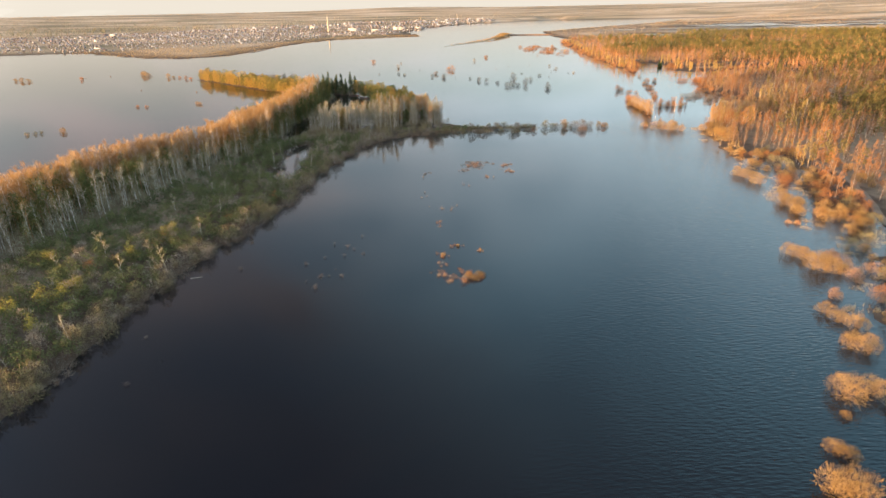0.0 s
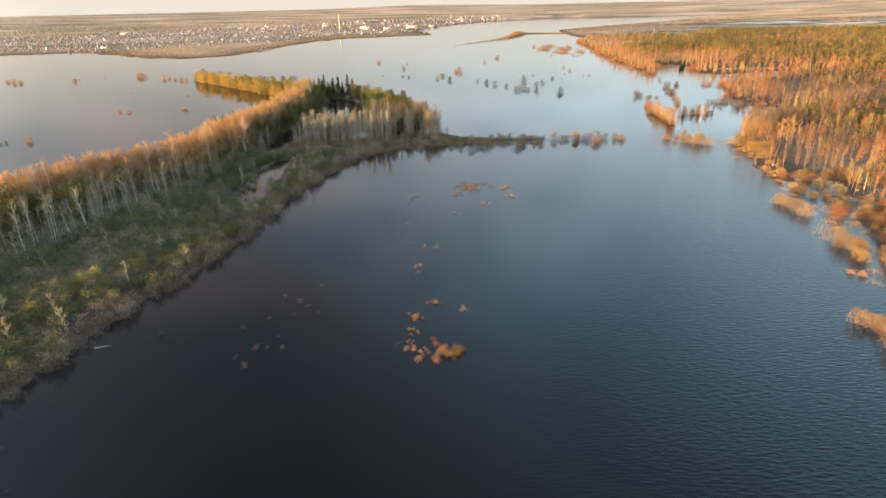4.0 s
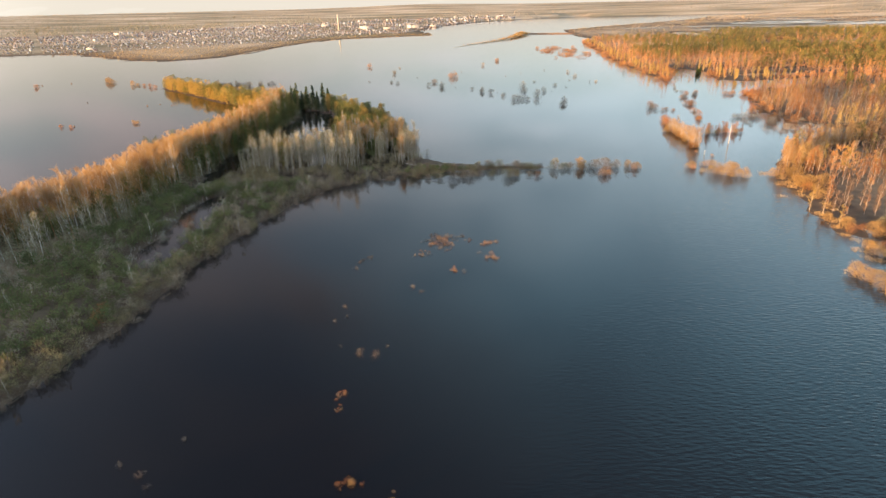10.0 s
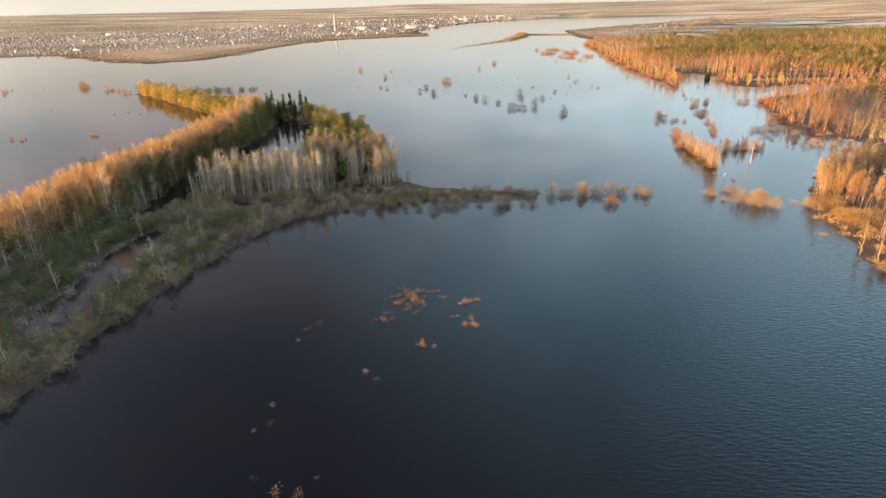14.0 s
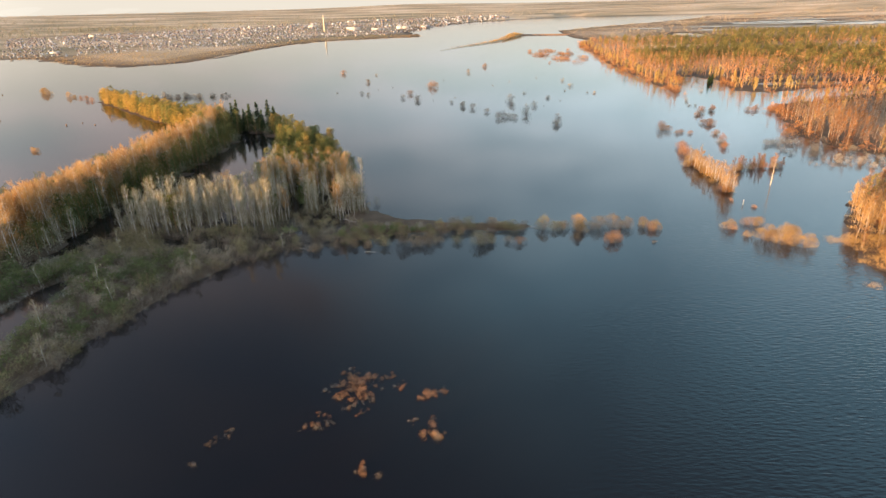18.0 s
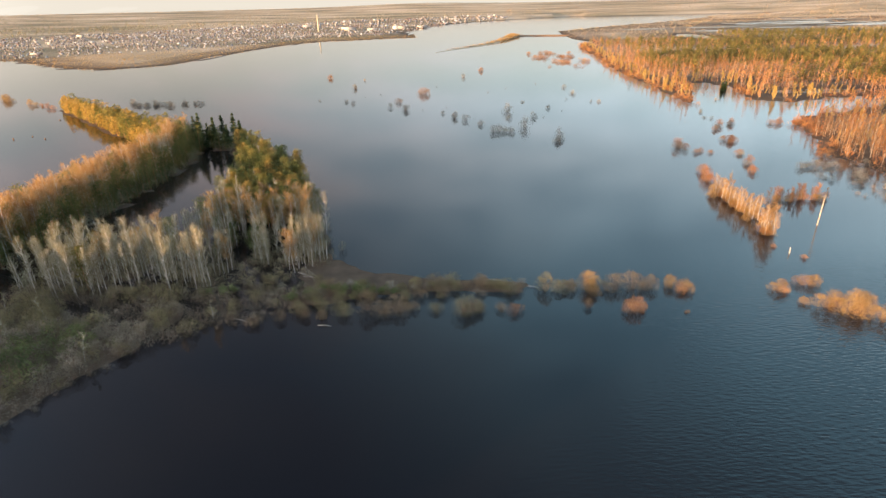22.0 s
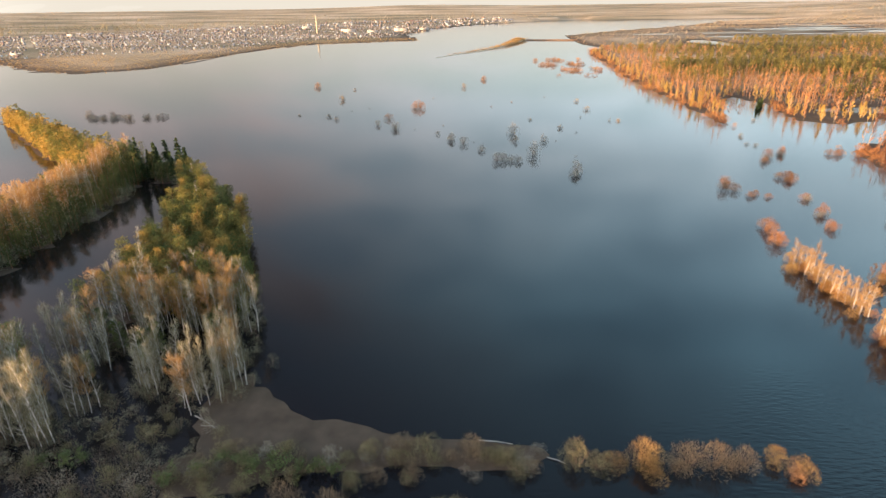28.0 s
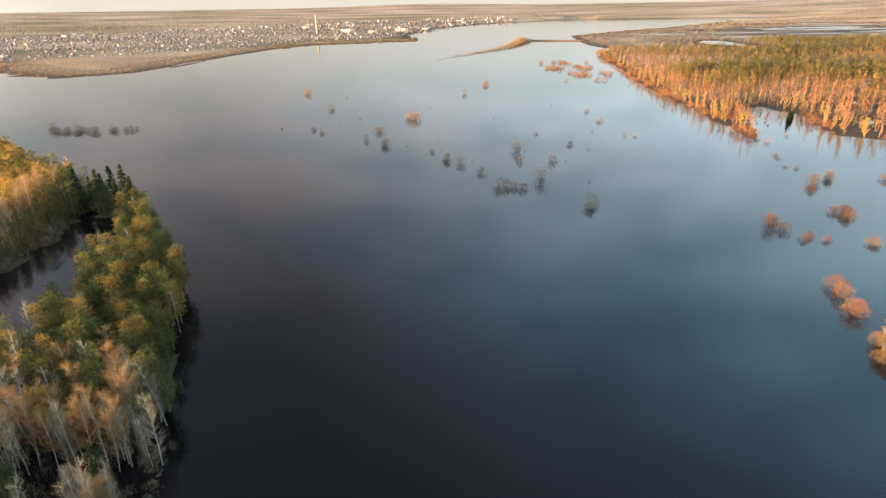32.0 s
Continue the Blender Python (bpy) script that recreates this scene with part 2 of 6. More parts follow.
def ground_material():
    """Wet forest floor, dry grass and far fields: two scales of noise, tan, brown and olive."""
    m = bpy.data.materials.new("ground")
    m.use_nodes = True
    n, l = m.node_tree.nodes, m.node_tree.links
    b = n["Principled BSDF"]
    b.inputs["Roughness"].default_value, b.inputs["Specular IOR Level"].default_value = 0.95, 0.1
    co = n.new("ShaderNodeTexCoord")
    stretch = n.new("ShaderNodeMapping"); stretch.inputs["Scale"].default_value = (0.35, 1.0, 1.0)
    l.new(co.outputs["Object"], stretch.inputs["Vector"])
    big = n.new("ShaderNodeTexNoise"); big.inputs["Scale"].default_value = 0.006; big.inputs["Detail"].default_value = 7
    l.new(stretch.outputs[0], big.inputs["Vector"])
    ramp = n.new("ShaderNodeValToRGB"); e = ramp.color_ramp.elements
    # the dry tans are lightened so that far fields look hazy
    e[0].position, e[0].color = 0.36, (0.22, 0.18, 0.11, 1)
    e[1].position, e[1].color = 0.66, (0.60, 0.46, 0.32, 1)
    for p, c in ((0.46, (0.35, 0.265, 0.165)), (0.54, (0.46, 0.345, 0.22))):
        k = e.new(p); k.color = (*c, 1)
    l.new(big.outputs["Fac"], ramp.inputs[0])
    fine = n.new("ShaderNodeTexNoise"); fine.inputs["Scale"].default_value = 0.3; fine.inputs["Detail"].default_value = 9
    l.new(co.outputs["Object"], fine.inputs["Vector"])
    rng = n.new("ShaderNodeMapRange"); rng.inputs["To Min"].default_value, rng.inputs["To Max"].default_value = 0.45, 1.5
    l.new(fine.outputs["Fac"], rng.inputs["Value"])
    mul = n.new("ShaderNodeMixRGB"); mul.blend_type = "MULTIPLY"; mul.inputs["Fac"].default_value = 1
    l.new(rng.outputs[0], mul.inputs["Color2"])
    geo = n.new("ShaderNodeNewGeometry"); sep = n.new("ShaderNodeSeparateXYZ")
    l.new(geo.outputs["Position"], sep.inputs[0])
    wet = n.new("ShaderNodeMapRange"); wet.inputs["From Min"].default_value, wet.inputs["From Max"].default_value = 0.35, 1.1
    l.new(sep.outputs["Z"], wet.inputs["Value"])
    soil = n.new("ShaderNodeMixRGB"); soil.inputs["Color1"].default_value = (0.095, 0.068, 0.047, 1)
    l.new(wet.outputs[0], soil.inputs["Fac"]); l.new(ramp.outputs[0], soil.inputs["Color2"])
    l.new(soil.outputs[0], mul.inputs["Color1"])
    l.new(mul.outputs[0], b.inputs["Base Color"])
    bp = n.new("ShaderNodeBump"); bp.inputs["Strength"].default_value = 0.6; bp.inputs["Distance"].default_value = 0.5
    l.new(fine.outputs["Fac"], bp.inputs["Height"]); l.new(bp.outputs[0], b.inputs["Normal"])
    return m


def water_material():
    """Dark peaty flood water with low wind ripples in two sizes."""
    m = bpy.data.materials.new("flood_water")
    m.use_nodes = True
    n, l = m.node_tree.nodes, m.node_tree.links
    b = n["Principled BSDF"]
    b.inputs["Base Color"].default_value = (0.0072, 0.0062, 0.0072, 1)
    b.inputs["Roughness"].default_value, b.inputs["IOR"].default_value = 0.08, 1.333
    co = n.new("ShaderNodeTexCoord")
    turn = n.new("ShaderNodeMapping"); turn.inputs["Rotation"].default_value = (0, 0, radians(-33)); turn.inputs["Scale"].default_value = (0.30, 1.0, 1.0)
    l.new(co.outputs["Object"], turn.inputs["Vector"])
    rip = n.new("ShaderNodeTexNoise"); rip.inputs["Scale"].default_value = 1.9; rip.inputs["Detail"].default_value = 1.0
    l.new(turn.outputs[0], rip.inputs["Vector"])
    lane = n.new("ShaderNodeMapping"); lane.inputs["Rotation"].default_value = (0, 0, radians(35)); lane.inputs["Scale"].default_value = (0.45, 1.6, 1.0)
    l.new(co.outputs["Object"], lane.inputs["Vector"])
    gust = n.new("ShaderNodeTexNoise"); gust.inputs["Scale"].default_value = 0.016; gust.inputs["Detail"].default_value = 4
    l.new(lane.outputs[0], gust.inputs["Vector"])
    gr = n.new("ShaderNodeMapRange"); gr.inputs["From Min"].default_value, gr.inputs["From Max"].default_value = 0.4, 0.65
    gr.inputs["To Min"].default_value, gr.inputs["To Max"].default_value = 0.05, 0.30
    l.new(gust.outputs["Fac"], gr.inputs["Value"])
    # the wind reaches the open eastern side most
    sep = n.new("ShaderNodeSeparateXYZ"); l.new(co.outputs["Object"], sep.inputs[0])
    wind_ = n.new("ShaderNodeMapRange"); wind_.interpolation_type = "SMOOTHSTEP"
    across = n.new("ShaderNodeMath"); across.operation = "MULTIPLY_ADD"; across.inputs[1].default_value = -0.25
    l.new(sep.outputs["Y"], across.inputs[0]); l.new(sep.outputs["X"], across.inputs[2])
    wind_.inputs["From Min"].default_value, wind_.inputs["From Max"].default_value = -18, 45
    wind_.inputs["To Min"].default_value, wind_.inputs["To Max"].default_value = 0.0, 0.95
    l.new(across.outputs[0], wind_.inputs["Value"])
    # the hedge and the sand strip keep the water beyond them calm
    lee = n.new("ShaderNodeMapRange"); lee.interpolation_type = "SMOOTHSTEP"
    lee.inputs["From Min"].default_value, lee.inputs["From Max"].default_value = 275, 330
    lee.inputs["To Min"].default_value, lee.inputs["To Max"].default_value = 1.0, 0.22
    l.new(sep.outputs["Y"], lee.inputs["Value"])
    sum_ = n.new("ShaderNodeMath"); sum_.operation = "ADD"
    l.new(gr.outputs[0], sum_.inputs[0]); l.new(wind_.outputs[0], sum_.inputs[1])
    add = n.new("ShaderNodeMath"); add.operation = "MULTIPLY"
    l.new(sum_.outputs[0], add.inputs[0]); l.new(lee.outputs[0], add.inputs[1])
    bp = n.new("ShaderNodeBump"); bp.inputs["Distance"].default_value = 0.085
    l.new(add.outputs[0], bp.inputs["Strength"]); l.new(rip.outputs["Fac"], bp.inputs["Height"])
    l.new(bp.outputs[0], b.inputs["Normal"])
    return m


M_GROUND, M_WATER = ground_material(), water_material()


# ---- mesh helpers ----
def mesh_from(name, v, f, mat, smooth=False):
    """A mesh from arrays of places and triangles."""
    v, f = np.asarray(v, np.float32), np.asarray(f, np.int32)
    me = bpy.data.meshes.new(name)
    me.vertices.add(len(v)); me.vertices.foreach_set("co", v.ravel())
    me.loops.add(f.size); me.loops.foreach_set("vertex_index", f.ravel())
    me.polygons.add(len(f))
    me.polygons.foreach_set("loop_start", np.arange(0, f.size, f.shape[1], dtype=np.int32))
    if smooth:
        me.polygons.foreach_set("use_smooth", np.ones(len(f), bool))
    me.materials.append(mat)
    me.update(calc_edges=True)
    return me


def joined(pieces):
    """Pieces of (places, triangles) as one."""
    vs, fs, at = [], [], 0
    for v, f in pieces:
        vs.append(v); fs.append(np.asarray(f) + at); at += len(v)
    return np.concatenate(vs), np.concatenate(fs)


def part(name, me, parent, label=""):
    ob = new(name, me)
    ob.parent = parent
    return tagged(ob, label)


def tube(points, radii, sides=5):
    """A tapered tube through points, closed at its far end."""
    points = np.asarray(points, float)
    ahead = np.gradient(points, axis=0)
    ahead /= np.linalg.norm(ahead, axis=1)[:, None] + 1e-9
    side = np.cross(ahead, (0.31, 0.95, 0.05)); side /= np.linalg.norm(side, axis=1)[:, None] + 1e-9
    other = np.cross(ahead, side)
    a = np.arange(sides) * 2 * np.pi / sides
    ring = side[:, None] * np.cos(a)[:, None] + other[:, None] * np.sin(a)[:, None]
    v = (points[:, None] + ring * np.asarray(radii)[:, None, None]).reshape(-1, 3)
    f = []
    for k in range(len(points) - 1):
        for s in range(sides):
            p, q = k * sides + s, k * sides + (s + 1) % sides
            f += [(p, q, q + sides), (p, q + sides, p + sides)]
    top = (len(points) - 1) * sides
    f += [(top, top + s, top + s + 1) for s in range(1, sides - 1)]
    return v, np.array(f)


def blades(rng, base, way, length, width):
    """Slender tapering twigs, needles or blades: one triangle each."""
    n = len(base)
    way = way / (np.linalg.norm(way, axis=1)[:, None] + 1e-9)
    side = np.cross(way, rng.normal(size=(n, 3))); side /= np.linalg.norm(side, axis=1)[:, None] + 1e-9
    half = side * (np.broadcast_to(width, n)[:, None] / 2)
    tip = base + way * np.broadcast_to(length, n)[:, None]
    v = np.stack([base - half, base + half, tip], 1).reshape(-1, 3)
    return v, np.arange(3 * n).reshape(-1, 3)


def tufts(rng, at, size):
    """Small leaf or needle sprays of every slope."""
    n = len(at)
    a, b = rng.normal(size=(n, 3)), rng.normal(size=(n, 3))
    a /= np.linalg.norm(a, axis=1)[:, None]; b /= np.linalg.norm(b, axis=1)[:, None]
    s = np.broadcast_to(size, n)[:, None]
    v = np.stack([at - a * s * 0.5, at + a * s * 0.5, at + b * s * 0.9], 1).reshape(-1, 3)
    return v, np.arange(3 * n).reshape(-1, 3)


# ---- plants: each returns {part: (places, triangles)} for a plant of about 1 m unit scale in metres ----
def birch(seed, h=15.0, twigs=260, width=0.10, sides=5, limbs=11, bare=0.22, spread=0.155, thick=1.0, rings=6, reach=1.0):
    rng = np.random.default_rng(seed)
    lean = rng.normal(0, 0.045, 2)
    z = np.linspace(0, 1, rings)
    mid = np.c_[h * (lean[0] * z + 0.012 * np.sin(5 * z + seed)), h * (lean[1] * z + 0.012 * np.cos(4 * z + seed)), h * z]
    trunk = tube(np.r_[[mid[0] - (0, 0, 0.8)], mid], np.r_[0.115, np.interp(z, [0, 0.2, 0.4, 0.6, 0.8, 1], [0.11, 0.10, 0.085, 0.065, 0.04, 0.015])] * thick * h / 15, sides)
    arms, crown = [], []
    starts, ways = [], []
    for k in range(limbs):
        s = bare + (0.92 - bare) * (k + rng.random() * 0.6) / limbs
        a = rng.random() * 6.283
        p = np.array([np.interp(s, z, mid[:, c]) for c in range(3)])
        out = np.array([math.cos(a), math.sin(a), 0.75 + rng.random() * 0.8])
        out /= np.linalg.norm(out)
        ln = h * (spread * math.sin(math.pi * min(1, (s - bare) / (1 - bare) * 0.72 + 0.24)) + 0.03) * (0.8 + 0.4 * rng.random())
        line = np.array([p, p + out * ln * 0.5, p + out * ln + (0, 0, ln * 0.15)])
        if rings > 3:
            arms.append(tube(line, np.array([0.045, 0.03, 0.01]) * h / 15, 3))
        m = max(2, twigs // limbs)
        u = 0.1 + 0.95 * rng.random(m)
        base = p + out * ln * u[:, None] + rng.normal(0, 0.04 * h * 0.35, (m, 3))
        starts.append(base)
        ways.append(out * 0.5 + rng.normal(0, 0.38, (m, 3)) + (0, 0, 0.55))
    starts, ways = np.concatenate(starts), np.concatenate(ways)
    crown.append(blades(rng, starts, ways, reach * h * (0.065 + 0.07 * rng.random(len(starts))), width * (0.7 + 0.6 * rng.random(len(starts)))))
    return {"trunk": joined([trunk] + arms), "crown": joined(crown)}


def pine(seed, h=15.0, clumps=20, each=18, size=0.62, sides=5, low=0.42, wide=0.19):
    rng = np.random.default_rng(seed)
    lean = rng.normal(0, 0.015, 2)
    z = np.linspace(0, 1, 5)
    mid = np.c_[h * lean[0] * z ** 2, h * lean[1] * z ** 2, h * z * 0.97]
    trunk = tube(np.r_[[mid[0] - (0, 0, 0.8)], mid], np.r_[0.2, 0.19, 0.16, 0.12, 0.08, 0.02] * h / 15, sides)
    pts, crown = [], []
    for k in range(clumps):
        s = low + (1 - low) * (k + 0.5 * rng.random()) / clumps
        a = k * 2.4 + rng.random()
        d_ = (1 - s) / (1 - low)
        r = h * wide * (0.08 + 0.92 * math.sqrt(max(0.0, 1 - ((d_ - 0.55) / 0.62) ** 2))) * (0.55 + 0.5 * rng.random())
        p = np.array([np.interp(s, z, mid[:, c]) for c in range(3)])
        q = p + np.array([math.cos(a) * r, math.sin(a) * r, 0.25 * r])
        if sides > 3:
            crown.append(tube([p, (p + q) / 2, q], np.array([0.05, 0.035, 0.012]) * h / 15, 3))
        c = rng.normal(size=(each, 3)) * (0.075 * h * 0.55, 0.075 * h * 0.55, 0.04 * h * 0.55)
        pts.append(q * 0.8 + p * 0.2 + c)
    crown.append(tufts(rng, np.concatenate(pts), size * (0.7 + 0.6 * rng.random(clumps * each))))
    return {"trunk": trunk, "crown": joined(crown)}


def spruce(seed, h=16.0, layers=13, each=20, sides=5):
    rng = np.random.default_rng(seed)
    trunk = tube([(0, 0, -0.8), (0, 0, 0), (0, 0, h * 0.5), (0, 0, h)], [0.18, 0.17, 0.1, 0.01], sides)
    base, way, ln = [], [], []
    for k in range(layers):
        s = 0.08 + 0.9 * k / layers
        r = h * 0.2 * (1 - s) ** 0.85 + 0.15
        a = rng.random(each) * 6.283
        base.append(np.c_[0.1 * r * np.cos(a), 0.1 * r * np.sin(a), np.full(each, h * s) + rng.normal(0, 0.25, each)])
        way.append(np.c_[np.cos(a), np.sin(a), -0.35 + 0.3 * rng.random(each)])
        ln.append(r * (0.75 + 0.45 * rng.random(each)))
    base, way, ln = np.concatenate(base), np.concatenate(way), np.concatenate(ln)
    crown = [blades(rng, base, way, ln, 0.75)]
    mid = base + way * ln[:, None] * 0.55
    crown.append(tufts(rng, mid + rng.normal(0, 0.15, mid.shape), 0.5))
    return {"trunk": trunk, "crown": joined(crown)}


def willow(seed, r=2.4, h=3.2, twigs=330, width=0.09, stems=9):
    """A round shrub: stems fan out of the water, fine twigs make a ragged dome."""
    rng = np.random.default_rng(seed)
    stem = []
    for k in range(stems):
        a, u = k * 6.283 / stems + rng.random() * 0.5, 0.25 + 0.6 * rng.random()
        e = np.array([math.cos(a) * r * u, math.sin(a) * r * u, h * (0.55 + 0.3 * rng.random())])
        stem.append(tube([(e[0] * 0.15, e[1] * 0.15, -0.9), e * 0.5, e], [0.05, 0.035, 0.012], 3))
    lobes = 5 + seed % 3
    la = np.arange(lobes) * 6.283 / lobes + rng.random(lobes)
    lr = r * (0.25 + 0.4 * rng.random(lobes)); lr[0] = 0
    size = r * (0.42 + 0.22 * rng.random(lobes))
    tall = h * (0.55 + 0.45 * rng.random(lobes)); tall[0] = h
    mine = rng.integers(0, lobes, twigs)
    q = rng.normal(size=(twigs, 3)); q /= np.linalg.norm(q, axis=1)[:, None]
    q[:, 2] = np.where(q[:, 2] < -0.75, -q[:, 2], q[:, 2])
    q *= (0.55 + 0.45 * rng.random(twigs) ** 0.5)[:, None]
    sz, tl = size[mine], tall[mine]
    base = np.c_[lr[mine] * np.cos(la[mine]) + q[:, 0] * sz, lr[mine] * np.sin(la[mine]) + q[:, 1] * sz, tl * 0.42 + q[:, 2] * tl * 0.54]
    base[:, 2] = np.maximum(base[:, 2], 0.1)
    way = q + rng.normal(0, 0.45, (twigs, 3)) + (0, 0, 0.35)
    return {"stem": joined(stem), "crown": blades(rng, base, way, 0.15 * r + 0.19 * r * rng.random(twigs), width * (0.7 + 0.6 * rng.random(twigs)))}


def leafy(seed, r=1.8, h=3.6, leaves=260, size=0.42):
    """A green shrub or young tree: a short stem and a ragged crown of leaf sprays."""
    rng = np.random.default_rng(seed)
    stem = tube([(0, 0, -0.5), (0.05, 0, h * 0.4), (0.1, 0.05, h * 0.85)], [0.07, 0.05, 0.02], 4)
    c = rng.normal(size=(7, 3)) * (r * 0.45, r * 0.45, h * 0.18) + (0, 0, h * 0.55)
    at = c[rng.integers(0, 7, leaves)] + rng.normal(size=(leaves, 3)) * (r * 0.26, r * 0.26, h * 0.13)
    at[:, 2] = np.maximum(at[:, 2], 0.15)
    return {"stem": stem, "leaves": tufts(rng, at, size * (0.7 + 0.6 * rng.random(leaves)))}


# ---- plan: outlines in metres ----
PENINSULA = [(-72, -120), (-72, 60), (-71, 80), (-69.5, 98), (-66.5, 118), (-61.5, 138), (-57.5, 152), (-53.5, 168), (-50.5, 188), (-48.5, 208),
             (-44.5, 226), (-40, 244), (-35.5, 258), (-27.5, 270), (-15, 278.5), (0, 285.5), (14, 290.5), (30, 292.2), (48, 293), (55, 293.6), (51, 297), (29, 299), (14, 303), (2, 312),
             (-1, 325), (-5, 336), (-13, 357), (-22, 381), (-38, 404), (-51, 425), (-62, 440), (-80, 450), (-104, 466), (-134, 486),
             (-156, 502), (-198, 538), (-230, 564), (-237, 557), (-200, 522), (-160, 482), (-138, 462), (-114, 442), (-100, 410)]
PENINSULA += [(-101, 345), (-108, 300), (-108, 245), (-136, 212), (-147, 180), (-152, 120), (-165, -120)]
CHANNEL = [(-83, 434), (-78, 418), (-76, 396), (-75.5, 380), (-75, 362), (-77, 342), (-82, 312), (-80, 292), (-79, 281), (-83, 272), (-79.5, 269.5), (-73, 276.5), (-68.5, 284), (-72, 300), (-69, 317), (-60, 324),
           (-50, 325), (-39, 329), (-40, 342), (-43, 353), (-45, 366), (-47, 378), (-50, 392), (-56, 410), (-70, 430)]
POND = [(-63, 202), (-68, 214), (-68, 228), (-70, 244), (-69, 256), (-65, 264), (-61, 258), (-60, 244), (-58.5, 228), (-57.5, 208)]
MAINLAND = [(10, -120), (40, 20), (64, 62), (80, 88), (97, 112), (108, 150), (116, 184), (123, 233), (128, 250), (132, 272), (144, 296), (151, 310), (167, 322), (190, 333), (208, 346), (208, 356),
            (199, 368), (194, 384), (190, 400), (191, 413), (206, 446), (214, 478), (228, 490), (262, 503), (330, 540), (335, 556), (280, 548), (244, 533), (227, 545),
            (238, 598), (231, 632), (212, 618), (196, 566), (184, 534), (183, 566), (187, 620), (186, 671), (190, 760), (204, 871), (212, 1000),
            (232, 1083), (258, 1123), (240, 1210), (262, 1498), (420, 1700), (600, 1880), (1000, 2350), (1600, 2500), (4900, 2500), (4900, -120)]
NORTH_BANK = [(-4900, 1080), (-1500, 1020), (-742, 990), (-600, 1000), (-540, 945), (-460, 880), (-390, 838), (-330, 860), (-308, 906), (-300, 1000),
              (-294, 1076), (-278, 1193), (-226, 1300), (-120, 1345), (-39, 1373), (-50, 1450), (-90, 1640), (-44, 1968), (100, 2300),
              (240, 2532), (488, 2826), (900, 2700), (1600, 2650), (4900, 2650), (4900, 4960), (-4900, 4960)]
DYKE = [(23, 1036), (64, 1084), (104, 1150), (135, 1240), (148, 1300), (165, 1345), (150, 1362), (136, 1310), (118, 1230), (92, 1160), (56, 1092), (22, 1042)]
DAM = [(150, 1348), (252, 1320), (252, 1332), (152, 1362)]
FLOODS = [(452, 1215, 30, 60), (470, 1120, 22, 60), (500, 1050, 40, 14), (880, 1700, 120, 24), (960, 1500, 110, 18), (700, 1620, 120, 14),
          (1200, 1560, 160, 18), (1500, 1850, 240, 22), (640, 1420, 60, 12), (1000, 1950, 200, 20), (330, 640, 40, 7), (360, 560, 30, 8), (288, 576, 34, 9),
          (-18, 307, 7, 4.5), (-13.5, 322, 3.5, 8), (-8, 296, 8, 3), (-12, 288, 9, 2.5), (-24, 311, 5, 3)]


def signed(px, py, outline):
    """Distance to an outline, positive inside."""
    o = np.asarray(outline, float)
    a, b = o, np.roll(o, -1, 0)
    best = np.full(px.shape, 1e9)
    inside = np.zeros(px.shape, bool)
    for (ax, ay), (bx, by) in zip(a, b):
        dx, dy = bx - ax, by - ay
        u = np.clip(((px - ax) * dx + (py - ay) * dy) / (dx * dx + dy * dy + 1e-9), 0, 1)
        best = np.minimum(best, np.hypot(px - ax - u * dx, py - ay - u * dy))
        if ay != by:
            inside ^= ((ay > py) != (by > py)) & (px < ax + (py - ay) * dx / (by - ay))
    return np.where(inside, best, -best)


def wobble(x, y):
    """Small irregular offset that roughens the straight outlines."""
    return 1.6 * np.sin(x * 0.31 + 1.7 * np.sin(y * 0.13)) + 1.2 * np.sin(y * 0.43 + 2.1 * np.sin(x * 0.19)) + 0.7 * np.sin(x * 0.9 + y * 0.7)


